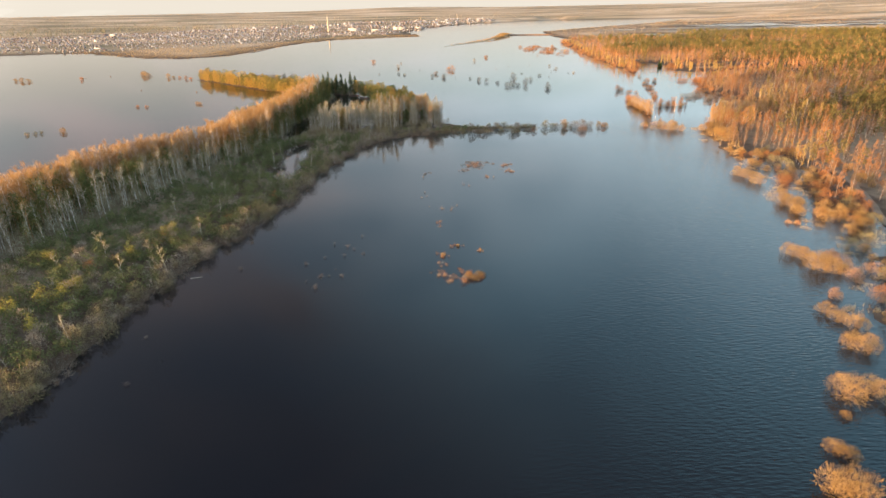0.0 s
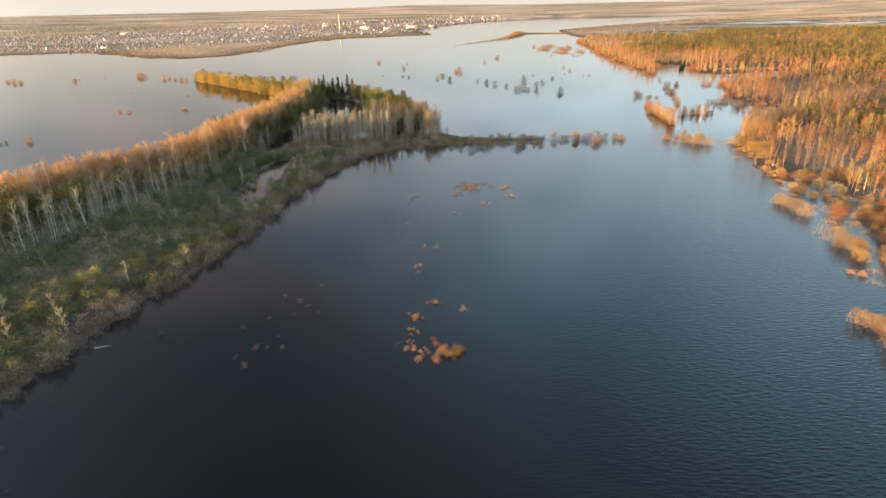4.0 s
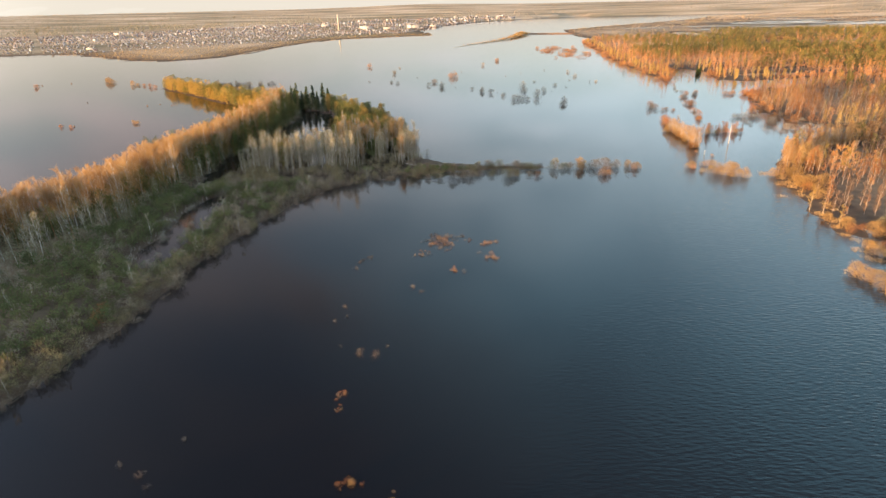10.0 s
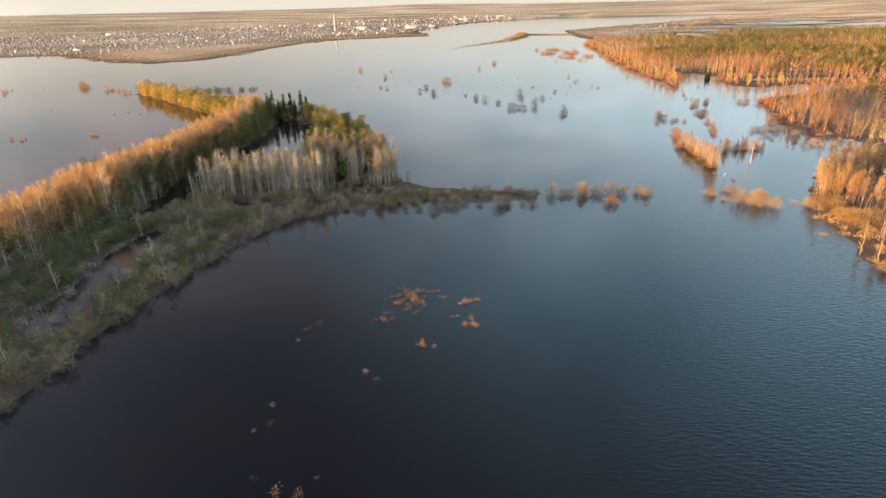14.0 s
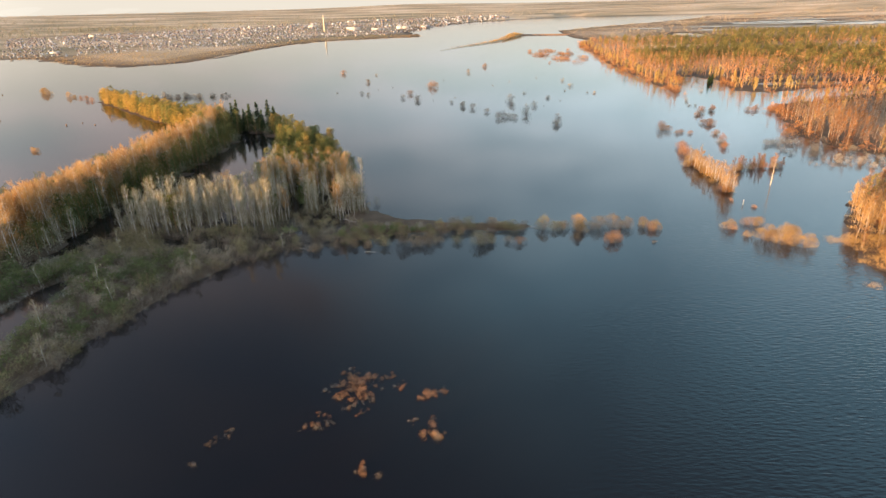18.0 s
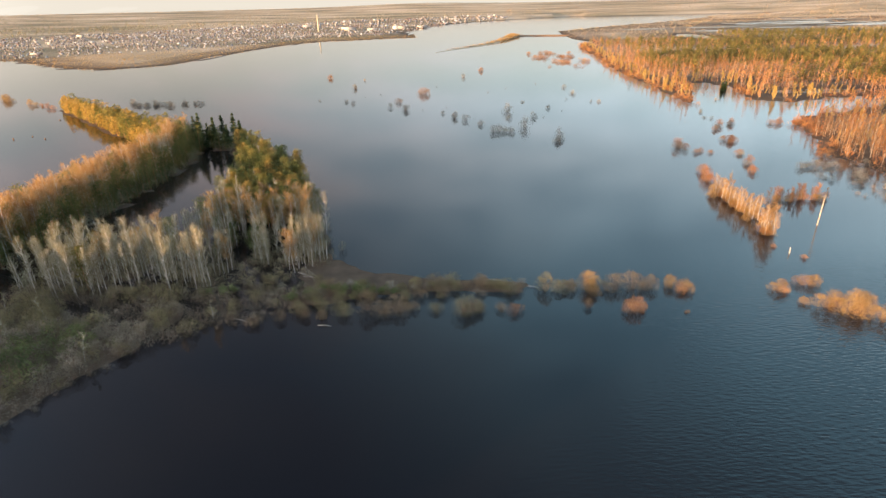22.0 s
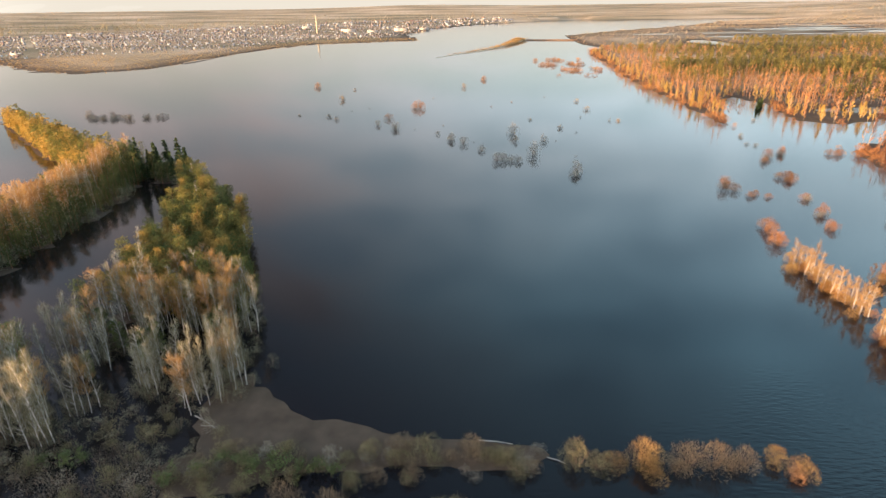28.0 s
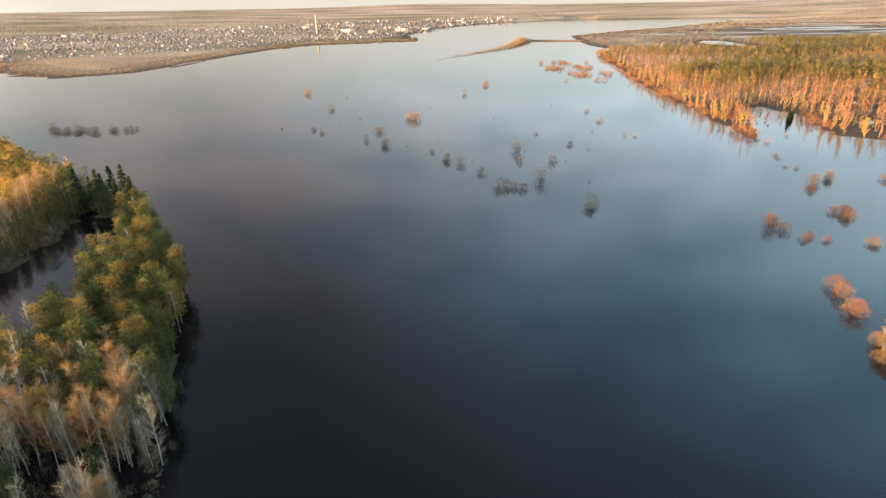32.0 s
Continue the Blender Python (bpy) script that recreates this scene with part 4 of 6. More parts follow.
mat = scatter(rng, -76, 4, 256, 300, 1.4, lambda x, y: (signed(x, y, PENINSULA) + 0.4 * wobble(x, y) > 0.2) & (signed(x, y, CHANNEL) < -0.5) & (signed(x, y, POND) < -0.5) & (y < 297 - 0.25 * np.maximum(x + 20, 0)) & (np.sin(x * 0.37 + 1.3 * np.sin(y * 0.31)) * np.sin(y * 0.53 + x * 0.11) < 0.5))
mass("tip_thicket", [willow(141 + k, 1.3, 1.4 + 0.3 * k, twigs=120, width=0.045, stems=2) for k in range(4)], mat, rng.uniform(0.6, 1.25, len(mat)), {"stem": M_BARK_DARK, "crown": M_TWIG_MAT},
     "dense low brown thicket in the flooded shore of the peninsula tip", "shrubs", rng)

thicket = scatter(rng, -165, -60, 90, 460, 3.6, lambda x, y: in_forest(x, y) & (x < -64))
mass("forest_undergrowth", [willow(135 + k, 2.2, 3.4 + 0.5 * k, twigs=130, width=0.13, stems=3) for k in range(3)], thicket, rng.uniform(0.7, 1.3, len(thicket)), {"stem": M_BARK_DARK, "crown": M_TWIG_BIRCH},
     "dense brown undergrowth inside the peninsula wood", "shrubs", rng)

# low brush between the flooded clumps at the tip
brush = np.concatenate([np.c_[cx + rng.normal(0, cr * 1.1, 7), cy + rng.normal(0, cr * 1.1, 7)] for cx, cy, cr, n_ in CLUMPS])
mass("tip_brush", [willow(137 + k, 1.5, 2.4 + 0.5 * k, twigs=260, width=0.05, stems=5) for k in range(3)], brush, rng.uniform(0.6, 1.25, len(brush)), {"stem": M_BARK_DARK, "crown": M_TWIG_SHADE},
     "grey green brush round the drowned birches", "shrubs", rng)

# ---- mainland forest ----
TRACK = [(122, 120), (128, 147), (138, 168), (144, 184), (150, 203), (150, 218), (160, 240)]


def off_track(x, y):
    o = np.array(TRACK, float)
    best = np.full(np.shape(x), 1e9)
    for (ax, ay), (bx, by) in zip(o[:-1], o[1:]):
        dx, dy = bx - ax, by - ay
        t_ = np.clip(((x - ax) * dx + (y - ay) * dy) / (dx * dx + dy * dy), 0, 1)
        best = np.minimum(best, np.hypot(x - ax - t_ * dx, y - ay - t_ * dy))
    return best


def in_wood(x, y):
    d = signed(x, y, MAINLAND) + wobble(x, y)
    low = np.clip((230 - y) / 14, 0, 1) * 15
    return (d > 2 + low) & (off_track(x, y) > 2.6) & (level(x, y) > 0.02) & (x < 260 + 0.8 * y) & (y < 1080 - 0.1 * x)


def clump(x, y):
    """Where trees crowd and grow tall, and where they stand low and thin."""
    return np.sin(x * 0.13 + 1.7 * np.sin(y * 0.07)) + np.sin(y * 0.16 + 1.5 * np.sin(x * 0.09)) + 0.5 * np.sin(x * 0.31 + y * 0.27)


def main_pine(x, y):
    n_ = np.sin(x * 0.021 + 1.3 * np.sin(y * 0.017)) + np.sin(y * 0.027 + 1.1 * np.sin(x * 0.013))
    patch = np.exp(-(((x - 265) / 60) ** 2 + ((y - 320) / 45) ** 2)) * 0.7
    inland = np.clip((signed(x, y, MAINLAND) - 14) / 40, 0.05, 1)
    return np.clip(0.15 + patch + np.clip((y - 560) / 150, 0, 0.45) + 0.28 * n_ * (y > 300), 0.02, 0.92) * inland


near = np.concatenate([scatter(rng, 60, 470, -20, 300, 3.7, in_wood), scatter(rng, 60, 520, 300, 470, 3.4, in_wood)])
near = near[(near[:, 0] < 0.86 * near[:, 1] + 35) | (rng.random(len(near)) < 0.35)]
near = near[clump(near[:, 0], near[:, 1]) > rng.normal(-0.95, 0.35, len(near))]
p = rng.random(len(near)) < main_pine(near[:, 0], near[:, 1])
front = (near[:, 0] < 215) & (near[:, 1] > 60)
shore_birch = near[~p & front][:75]
bm_ = [make_thing("birch_tree", birch(140 + k, 9 + k, twigs=420, width=0.06, sides=4, limbs=16, bare=0.12, spread=0.09), RUST_MATS, "sunlit rust coloured bare birch on the mainland shore", "tree", "mainland birches") for k in range(4)]
plant(bm_, shore_birch, rng, 0.75, 1.1)
rest = np.concatenate([near[~p & front][75:], near[~p & ~front]])
# umber trees imitate the shadowed gaps of the birch wood
umber = (np.sin(rest[:, 0] * 0.11 + 1.7 * np.sin(rest[:, 1] * 0.07)) + np.sin(rest[:, 1] * 0.13) + rng.normal(0, 0.7, len(rest))) > 0.45
golden = ~umber & (np.sin(rest[:, 0] * 0.07 + 2 * np.sin(rest[:, 1] * 0.05)) + np.sin(rest[:, 1] * 0.09 + 1) + rng.normal(0, 0.6, len(rest)) > 1.0)
for sel, nm, twig, lab in ((~umber & ~golden, "mainland_birch_wood", M_TWIG_RUST, "sunlit rust coloured birch forest on the mainland"), (umber, "mainland_alder_wood", M_TWIG_UMBER, "dark birches painting shaded gaps into the mainland wood"),
                           (golden, "mainland_golden_wood", M_TWIG_EDGE, "golden young trees between the mainland birches")):
    mass(nm, [birch(150 + k, 8.5 + k, twigs=190, width=0.085, sides=3, limbs=14, bare=0.07, spread=0.125, thick=1.3, rings=2) for k in range(4)], rest[sel], rng.uniform(0.6, 0.95, sel.sum()) * (1 + 0.16 * clump(rest[sel][:, 0], rest[sel][:, 1])), {"trunk": M_BARK_TAN, "crown": twig}, lab, "forest", rng)
inlet = scatter(rng, 140, 205, 282, 345, 2.5, lambda x, y: (signed(x, y, MAINLAND) > 0.5) & (signed(x, y, MAINLAND) < 13))
mass("inlet_birch_wood", [birch(185 + k, 8.5 + 0.9 * k, twigs=260, width=0.075, sides=3, limbs=14, bare=0.1, spread=0.115, thick=1.4, rings=3) for k in range(3)], inlet, rng.uniform(0.7, 1.05, len(inlet)), {"trunk": M_BARK_TAN, "crown": M_TWIG_CREST},
     "orange birches with pale trunks at the edge of a flooded inlet", "trees", rng)
mass("mainland_pine_wood", [pine(160 + k, 9.5 + 0.8 * k, clumps=14, each=12, size=0.6, sides=3, low=0.25, wide=0.16) for k in range(4)], near[p], rng.uniform(0.75, 1.05, p.sum()), {"trunk": M_BARK_PINE, "crown": M_NEEDLE_SUN},
     "green pines among the mainland birches", "forest", rng)
far = np.concatenate([scatter(rng, 160, 700, 470, 800, 5.6, in_wood), scatter(rng, 180, 1000, 800, 1090, 8.5, in_wood)])
far = far[(far[:, 0] < 0.95 * far[:, 1] + 40) | (rng.random(len(far)) < 0.4)]
p = rng.random(len(far)) < main_pine(far[:, 0], far[:, 1])
rim = (signed(far[:, 0], far[:, 1], MAINLAND) < 16) & (rng.random(len(far)) < 0.6) & (far[:, 0] < 300)
mass("far_edge_trees", [birch(190 + k, 6.2 + 1.2 * k, twigs=420, width=0.12, sides=3, limbs=14, bare=0.02, spread=0.14, rings=2, reach=0.9) for k in range(3)], far[rim], rng.uniform(0.75, 1.2, rim.sum()), {"trunk": M_BARK_TAN, "crown": M_TWIG_EDGE},
     "golden trees along the far mainland shore", "trees", rng)
far, p = far[~rim], p[~rim]
mass("far_birch_forest", [birch(170 + k, 9.5 + k, twigs=50, width=0.24, sides=3, limbs=8, bare=0.08, spread=0.09, rings=2) for k in range(4)], far[~p], rng.uniform(0.8, 1.2, (~p).sum()), {"trunk": M_BARK_TAN, "crown": M_TWIG_RUST},
     "far rust coloured birch forest", "forest", rng)
mass("far_pine_forest", [pine(180 + k, 9.5 + k, clumps=12, each=8, size=0.95, sides=3, low=0.25, wide=0.17) for k in range(4)], far[p], rng.uniform(0.8, 1.2, p.sum()), {"trunk": M_BARK_PINE, "crown": M_NEEDLE_SUN},
     "far olive green pine forest", "forest", rng)

# ---- shrubs standing in the water and along the shores ----
KINDS = {
    "gold": (GOLD_MATS, "golden leafless willow shrub standing in flood water", "golden shrubs", [willow(200 + k, 2.3 + 0.2 * k, 3.3 + 0.3 * k, twigs=1700, width=0.034) for k in range(3)]),
    "red": (RED_MATS, "reddish orange willow shrub standing in flood water", "red shrubs", [willow(210 + k, 2.4, 3.0 + 0.3 * k, twigs=1000, width=0.045) for k in range(2)]),
    "olive": (OLIVE_MATS, "olive brown willow shrub half drowned by the flood", "olive shrubs", [willow(220 + k, 2.5, 3.3 + 0.3 * k, twigs=1200, width=0.036) for k in range(3)]),
    "brown": ({"stem": M_BARK_DARK, "crown": M_TWIG_HEDGE}, "ragged brown willow shrub half drowned by the flood", "brown shrubs", [willow(225 + k, 2.6, 3.2 + 0.4 * k, twigs=1100, width=0.036) for k in range(3)]),
    "grey": (GREY_MATS, "bare grey shrub half drowned in dark water", "grey shrubs", [willow(230 + k, 2.3, 2.9 + 0.4 * k, twigs=760, width=0.042) for k in range(3)]),
    "rust": ({"stem": M_BARK_DARK, "crown": M_TWIG_RUST}, "rust brown bare shrub standing in shallow water", "rust shrubs", [willow(240 + k, 2.4, 3.2 + 0.3 * k, twigs=900, width=0.045) for k in range(3)]),
    "ember": ({"stem": M_BARK_DARK, "crown": M_TWIG_RED}, "ragged reddish brown shrub tops above the flood", "ragged shrubs", [willow(270 + k, 1.5, 2.0 + 0.4 * k, twigs=420, width=0.024, stems=9) for k in range(3)]),
    "amber": ({"stem": M_BARK_DARK, "crown": M_TWIG_RUST}, "ragged golden shrub tops above the flood", "ragged shrubs", [willow(275 + k, 1.5, 2.0 + 0.4 * k, twigs=420, width=0.024, stems=9) for k in range(3)]),
    "ash": ({"stem": M_BARK_DARK, "crown": M_TWIG_GREY}, "ragged grey green shrub tops above the flood", "ragged shrubs", [willow(280 + k, 1.4, 1.8 + 0.4 * k, twigs=360, width=0.026, stems=9) for k in range(3)]),
    "sparse": ({"stem": M_BARK_DARK, "crown": M_TWIG_BROWN}, "thin drowned shrub with few grey twigs showing", "drowned shrubs", [willow(250 + k, 1.4, 1.5 + 0.3 * k, twigs=80, width=0.05, stems=6) for k in range(3)]),
    "green": (GREEN_MATS, "low fresh green bush on the sandy strip", "green bushes", [leafy(260 + k, 1.8, 2.6 + 0.3 * k, leaves=300, size=0.36) for k in range(2)]),
}
PATTERN = {}


def shrubs(kind, spots):
    """Shrubs of a kind at (x, y, size)."""
    mats, label, group, shapes = KINDS[kind]
    for x, y, s in spots:
        k = int(rng.integers(0, len(shapes)))
        z = max(float(level(x, y)[0]), -0.25)
        m = Matrix.LocRotScale((x, y, z), Euler((0, 0, rng.random() * 6.283)), (s, s * (0.85 + 0.3 * rng.random()), s * (0.85 + 0.3 * rng.random())))
        if (kind, k) in PATTERN:
            ob = copy_thing(PATTERN[kind, k], Matrix.Identity(4))
            ob.matrix_basis = m
        else:
            ob = make_thing(("green_bush" if kind == "green" else kind + "_shrub"), shapes[k], mats, label, "shrub", group)
            ob.matrix_basis = m
            PATTERN[kind, k] = ob


def broken(kind, spots):
    """Each shrub stands as a few ragged tufts, some of them duller than the rest."""
    for x, y, s in spots:
        for _ in range(7 + int(rng.integers(0, 4))):
            u_ = rng.random()
            shrubs(kind if u_ < 0.55 else "ash" if u_ < 0.8 else "amber" if u_ < 0.9 else "ember",
                   [(x + rng.normal(0, 1.3 * s), y + rng.normal(0, 1.25 * s), s * (0.38 + 0.42 * rng.random()))])


# open water before the sand strip
broken("amber", [(0, 131, 0.6), (4, 137, 0.55), (6, 118, 1.0), (8.5, 118, 0.8), (4, 123, 0.45), (-3, 121, 0.3), (-1, 155, 0.5), (-1, 152.5, 0.3)])
shrubs("gold", [(6, 118, 0.5), (8.5, 118.2, 0.55), (7.3, 117.2, 0.45), (9.6, 118.8, 0.4), (0, 131, 0.36), (4, 137, 0.32), (10, 134, 0.26)])
broken("ember", [(10, 134, 0.5), (0, 119, 0.7), (2, 117.5, 0.6), (-0.5, 122, 0.4), (0, 125.5, 0.5), (1.5, 115.5, 0.4)])
shrubs("sparse", [(-26, 132, 0.6), (-21, 133, 0.55), (-27, 124, 0.4), (-28, 120, 0.5), (-53, 86, 0.45), (-60, 94, 0.5), (-4, 170, 0.45), (5, 170, 0.4)])
shrubs("sparse", [(-26, 138, 0.7), (-31, 131, 0.6), (-30, 120, 0.8), (-25, 120, 0.7), (-30, 114, 0.8), (-35, 127, 0.6), (-30, 140, 0.6), (-23, 145, 0.5),
                  (-51, 125, 0.7), (-56, 79, 0.6), (0, 167.5, 0.8), (3, 167, 0.7), (-6, 185, 0.6), (-5, 181, 0.5), (-7, 179, 0.5), (-33, 117, 0.5), (-24, 136, 0.5)])
broken("amber", [(11.5, 225, 0.5), (12, 219.5, 0.5), (12.5, 221, 0.35), (28, 220.5, 0.5), (12, 227, 0.4)])
broken("ember", [(26, 219, 0.65), (27, 211, 0.75), (17.5, 203, 0.55), (-6, 209, 0.42), (-4.5, 211, 0.4), (11, 218.5, 0.4)])
broken("amber", [(21, 222, 0.5), (19.5, 224.5, 0.5), (15.5, 215, 0.45), (15, 219, 0.4)])
broken("sparse", [(9, 221, 0.5), (14, 222, 0.5), (14.5, 217.5, 0.5), (9, 215, 0.4), (9, 212, 0.6), (7.5, 212, 0.5), (11, 213, 0.4), (24, 213, 0.35), (27, 213.5, 0.4), (16, 222, 0.35)])
shrubs("sparse", [(15, 224.5, 0.7), (17, 218, 0.6), (13, 216, 0.6), (20, 202, 0.6), (8, 194, 0.6), (10, 192, 0.5), (-7, 204, 0.6), (18, 221, 0.4)])

shrubs("ember", [(14.3 + rng.normal(0, 1.9), 221 + rng.normal(0, 2.3), 0.3 + 0.35 * rng.random()) for _ in range(24)])

# the drowned hedge and the sand strip
# west of x = 55 mostly dull kinds: tree shade put into the colour
shrubs("olive", [(11, 283, 0.9), (37, 283, 1.15), (40.5, 284, 0.7), (6, 285, 0.8), (31, 284, 0.7), (56, 293, 1.05), (59, 292.5, 0.9), (24, 289, 0.7), (1, 284, 0.8)])
shrubs("brown", [(16, 284.5, 1.2), (22.5, 284, 1.15), (19.5, 283, 1.0), (30, 295, 0.9), (39, 283.5, 1.0), (26, 284.5, 0.7), (45, 284, 0.55)])
shrubs("brown", [(72, 293.5, 1.15), (75.5, 293, 1.05), (69.8, 292.5, 0.7)])
shrubs("rust", [(48, 283, 0.8)])
shrubs("olive", [(34, 295, 0.9), (45, 293.5, 0.7), (26, 294, 0.8)])
shrubs("brown", [(80, 293.5, 0.8), (41, 295.5, 0.95), (64, 285, 0.5), (3, 282, 0.7), (7, 281, 0.6), (-2, 281, 0.7), (-7, 279, 0.7), (78, 293, 0.7)])
shrubs("gold", [(66, 293.5, 1.15), (66.5, 291.5, 0.9), (61.5, 293, 0.75), (84.5, 294, 0.75), (87.5, 292, 0.85), (108, 291.5, 0.75), (110, 285.5, 0.45), (117, 294, 0.8), (114, 283, 1.1), (118, 281, 1.45),
                (122, 278.5, 1.1), (120, 283, 1.2)])
shrubs("red", [(73, 283, 1.0), (74.5, 283.5, 0.7), (86, 291.5, 0.7), (114.5, 294.5, 0.8), (84, 282, 0.3), (123, 308, 0.45), (119, 315, 0.4), (108.5, 290.5, 0.5), (116, 285, 0.7)])
shrubs("green", [(5, 293, 0.8), (8, 292, 0.8), (10, 291.5, 0.85), (13, 291.5, 0.85), (16, 291, 0.8), (18.5, 291.5, 0.75), (21, 290.5, 0.7), (-2, 289, 0.8), (12, 293, 0.7), (2, 291, 0.8)])

# strip shrubs in olive, brown and grey, coloured for the shade over them
strip = scatter(rng, 1, 51, 288, 297, 2.7, lambda x, y: (y < 296.5 - 0.02 * x) & (y > 288.5 + 0.03 * x))
for kind_, lo_, hi_ in (("olive", 0.0, 0.4), ("brown", 0.4, 0.75), ("grey", 0.75, 0.97)):
    u_ = np.random.default_rng(5).random(len(strip))
    shrubs(kind_, [(x, y, 0.4 + 0.45 * rng.random()) for x, y in strip[(u_ >= lo_) & (u_ < hi_)]])

shrubs("green", [(-21, 319, 1.1), (-20, 318, 0.9), (-19, 293, 0.8), (-16, 292.5, 0.7), (-22, 292.5, 0.7)])
shrubs("olive", [(-1.5, 289, 0.7), (3, 289, 0.75), (-10, 289, 0.8), (-5, 287, 0.5), (-23, 291, 0.8), (-6, 299, 0.4), (-14, 296, 0.5), (-11, 299, 0.45), (-8, 302, 0.4)])
shrubs("olive", [(9, 288, 0.8), (4, 287, 0.6), (-14, 286, 0.7), (-18, 283, 0.6)])

shrubs("grey", [(-70 + rng.normal(0, 5), 273 + 5 * rng.normal(), 0.6 + 0.5 * rng.random()) for _ in range(12)])
shrubs("green", [(-76, 262, 1.1), (-79, 265, 1.2), (-72, 266, 1.0), (-81, 259, 1.2), (-68, 270, 0.9), (-75, 258, 1.1), (-83, 252, 1.3)])
shrubs("grey", [(-66 + rng.normal(0, 4), 268 + 8 * rng.normal(), 0.5 + 0.4 * rng.random()) for _ in range(14)] + [(-62 + rng.normal(0, 5), 225 + 14 * rng.normal(), 0.35 + 0.35 * rng.random()) for _ in range(16)])

# far open water: single drowned shrubs and small trees
shrubs("grey", [(-45, 635, 1.1), (-45, 687, 0.7), (-40, 569, 0.8), (-34, 561, 0.8), (-60, 575, 0.5), (4, 533, 1.3), (-7, 543, 0.9), (35, 504, 1.1), (41, 496, 1.1), (49, 482, 0.9), (28, 518, 0.7),
                (80, 554, 0.6), (93, 530, 0.8), (84, 440, 1.1), (43, 697, 1.1), (119, 586, 1.0), (129, 548, 0.7), (55, 464, 1.2), (58, 465, 1.2), (61, 463, 1.1), (64, 462, 1.0), (119, 619, 0.9)])
shrubs("red", [(13, 598, 1.6), (10, 599, 1.2), (-3, 562, 1.2), (61, 744, 1.5), (-80, 707, 1.4), (136, 428, 0.8)])
shrubs("sparse", [(70, 460, 0.9), (50, 490, 0.8), (46, 500, 0.7), (90, 470, 0.7), (100, 520, 0.8), (110, 560, 0.8), (30, 540, 0.6), (15, 530, 0.7), (-20, 600, 0.8), (60, 600, 0.8), (75, 620, 0.7), (100, 640, 0.8),
                  (124, 549, 1.0), (86, 500, 0.6), (-30, 590, 0.7), (20, 640, 0.8)])
shrubs("rust", [(134, 424, 1.2), (136, 421, 0.9), (138, 414, 0.7), (129.5, 385, 1.2), (128, 381, 1.0), (126, 373, 1.1), (127.5, 375, 0.8), (163, 436, 1.0), (171, 467, 1.2), (155, 411, 0.8), (152, 397, 1.0), (148, 386, 0.8),
                (179, 472, 1.0), (199, 471, 0.8), (141, 416, 0.7), (144, 413, 0.6), (165, 458, 0.7), (160, 430, 0.8), (213, 464, 1.3)])
small_birch = [make_thing("young_birch", birch(300 + k, 7.0 + 0.8 * k, twigs=430, width=0.045, sides=4, limbs=18, bare=0.06, spread=0.13, thick=1.5), {"trunk": M_BARK_BIRCH, "crown": M_TWIG_CREST}, "thin sunlit young birch standing in shallow flood water", "tree", "birches in the shallows") for k in range(3)]
row = [(123.6 + 1.1 * math.sin(k * 2.1) + 0.03 * k, 361 - 0.8 * k) for k in range(34)] + [(122.3 + 1.2 * math.sin(k * 2.4), 325 + 1.6 * math.cos(k * 1.7)) for k in range(8)]
plant(small_birch, row, rng, 0.7, 1.15, lambda x, y: 1.25 if y < 328 else 1.0)
rusty_birch = [make_thing("young_birch", birch(304 + k, 6.2 + 0.8 * k, twigs=430, width=0.045, sides=4, limbs=16, bare=0.06, spread=0.13, thick=1.3), {"trunk": M_BARK_TAN, "crown": M_TWIG_RUST}, "thin rust coloured young birch standing in flood water", "tree", "birches in the shallows") for k in range(2)]
second = [(136 + 0.95 * k + 0.7 * math.sin(k * 1.3), 350 + 0.2 * k + 1.3 * math.cos(k * 2.7)) for k in range(21)]
plant(rusty_birch, second, rng, 0.7, 1.1)
row += second
shrubs("gold", [(x + rng.normal(0, 1.0), y + rng.normal(0, 1.0), 0.5 + 0.35 * rng.random()) for x, y in row[::4]])
shrubs("rust", [(x + rng.normal(0, 1.2), y + rng.normal(0, 1.2), 0.45 + 0.35 * rng.random()) for x, y in row[1::5]])
lone = [make_thing("drowned_tree", willow(310 + k, 2.3, 5.2 + 0.8 * k, twigs=620, width=0.075, stems=11), GREY_MATS, "bare grey tree standing alone in open water", "tree", "trees in open water") for k in range(2)]
plant(lone, [(72, 473), (67, 519), (66.5, 500), (85.5, 446), (-44.5, 635), (35, 504), (4, 530), (80, 500)], rng, 0.75, 1.0, lambda x, y: 1.4 if (x, y) in ((67, 519), (72, 473), (85.5, 446)) else 1.0)
# bare grey brush in the flooded inlet behind the second row
dark = scatter(rng, 162, 200, 352, 394, 3.9, lambda x, y: (signed(x, y, MAINLAND) < 2) & (y < 394 - 0.2 * np.abs(x - 185)) & (x > 166 + 0.1 * np.abs(y - 372)) & (np.sin(x * 0.5 + y * 0.2) * np.sin(y * 0.45) < 0.45))
lot = rng.random(len(dark))
shrubs("grey", [(x, y, 0.5 + 0.5 * rng.random()) for x, y in dark[lot < 0.3]])
shrubs("sparse", [(x, y, 0.8 + 0.6 * rng.random()) for x, y in dark[lot >= 0.3]])
shrubs("grey", [(168, 388.5, 0.9), (171, 389, 0.9), (174.5, 389.5, 1.0), (178, 390, 0.9), (181, 390, 0.8)])

# gold shrubs that colour the sun patches on the scrub
shrubs("gold", [(-84.5, 128, 0.8), (-78, 144, 0.9), (-81.5, 132, 0.8), (-102, 130, 0.8), (-80, 141, 0.7)])
shrubs("rust", [(-88, 124, 0.8), (-66, 160, 0.8), (-58, 182, 0.8), (-57, 178, 0.7)])

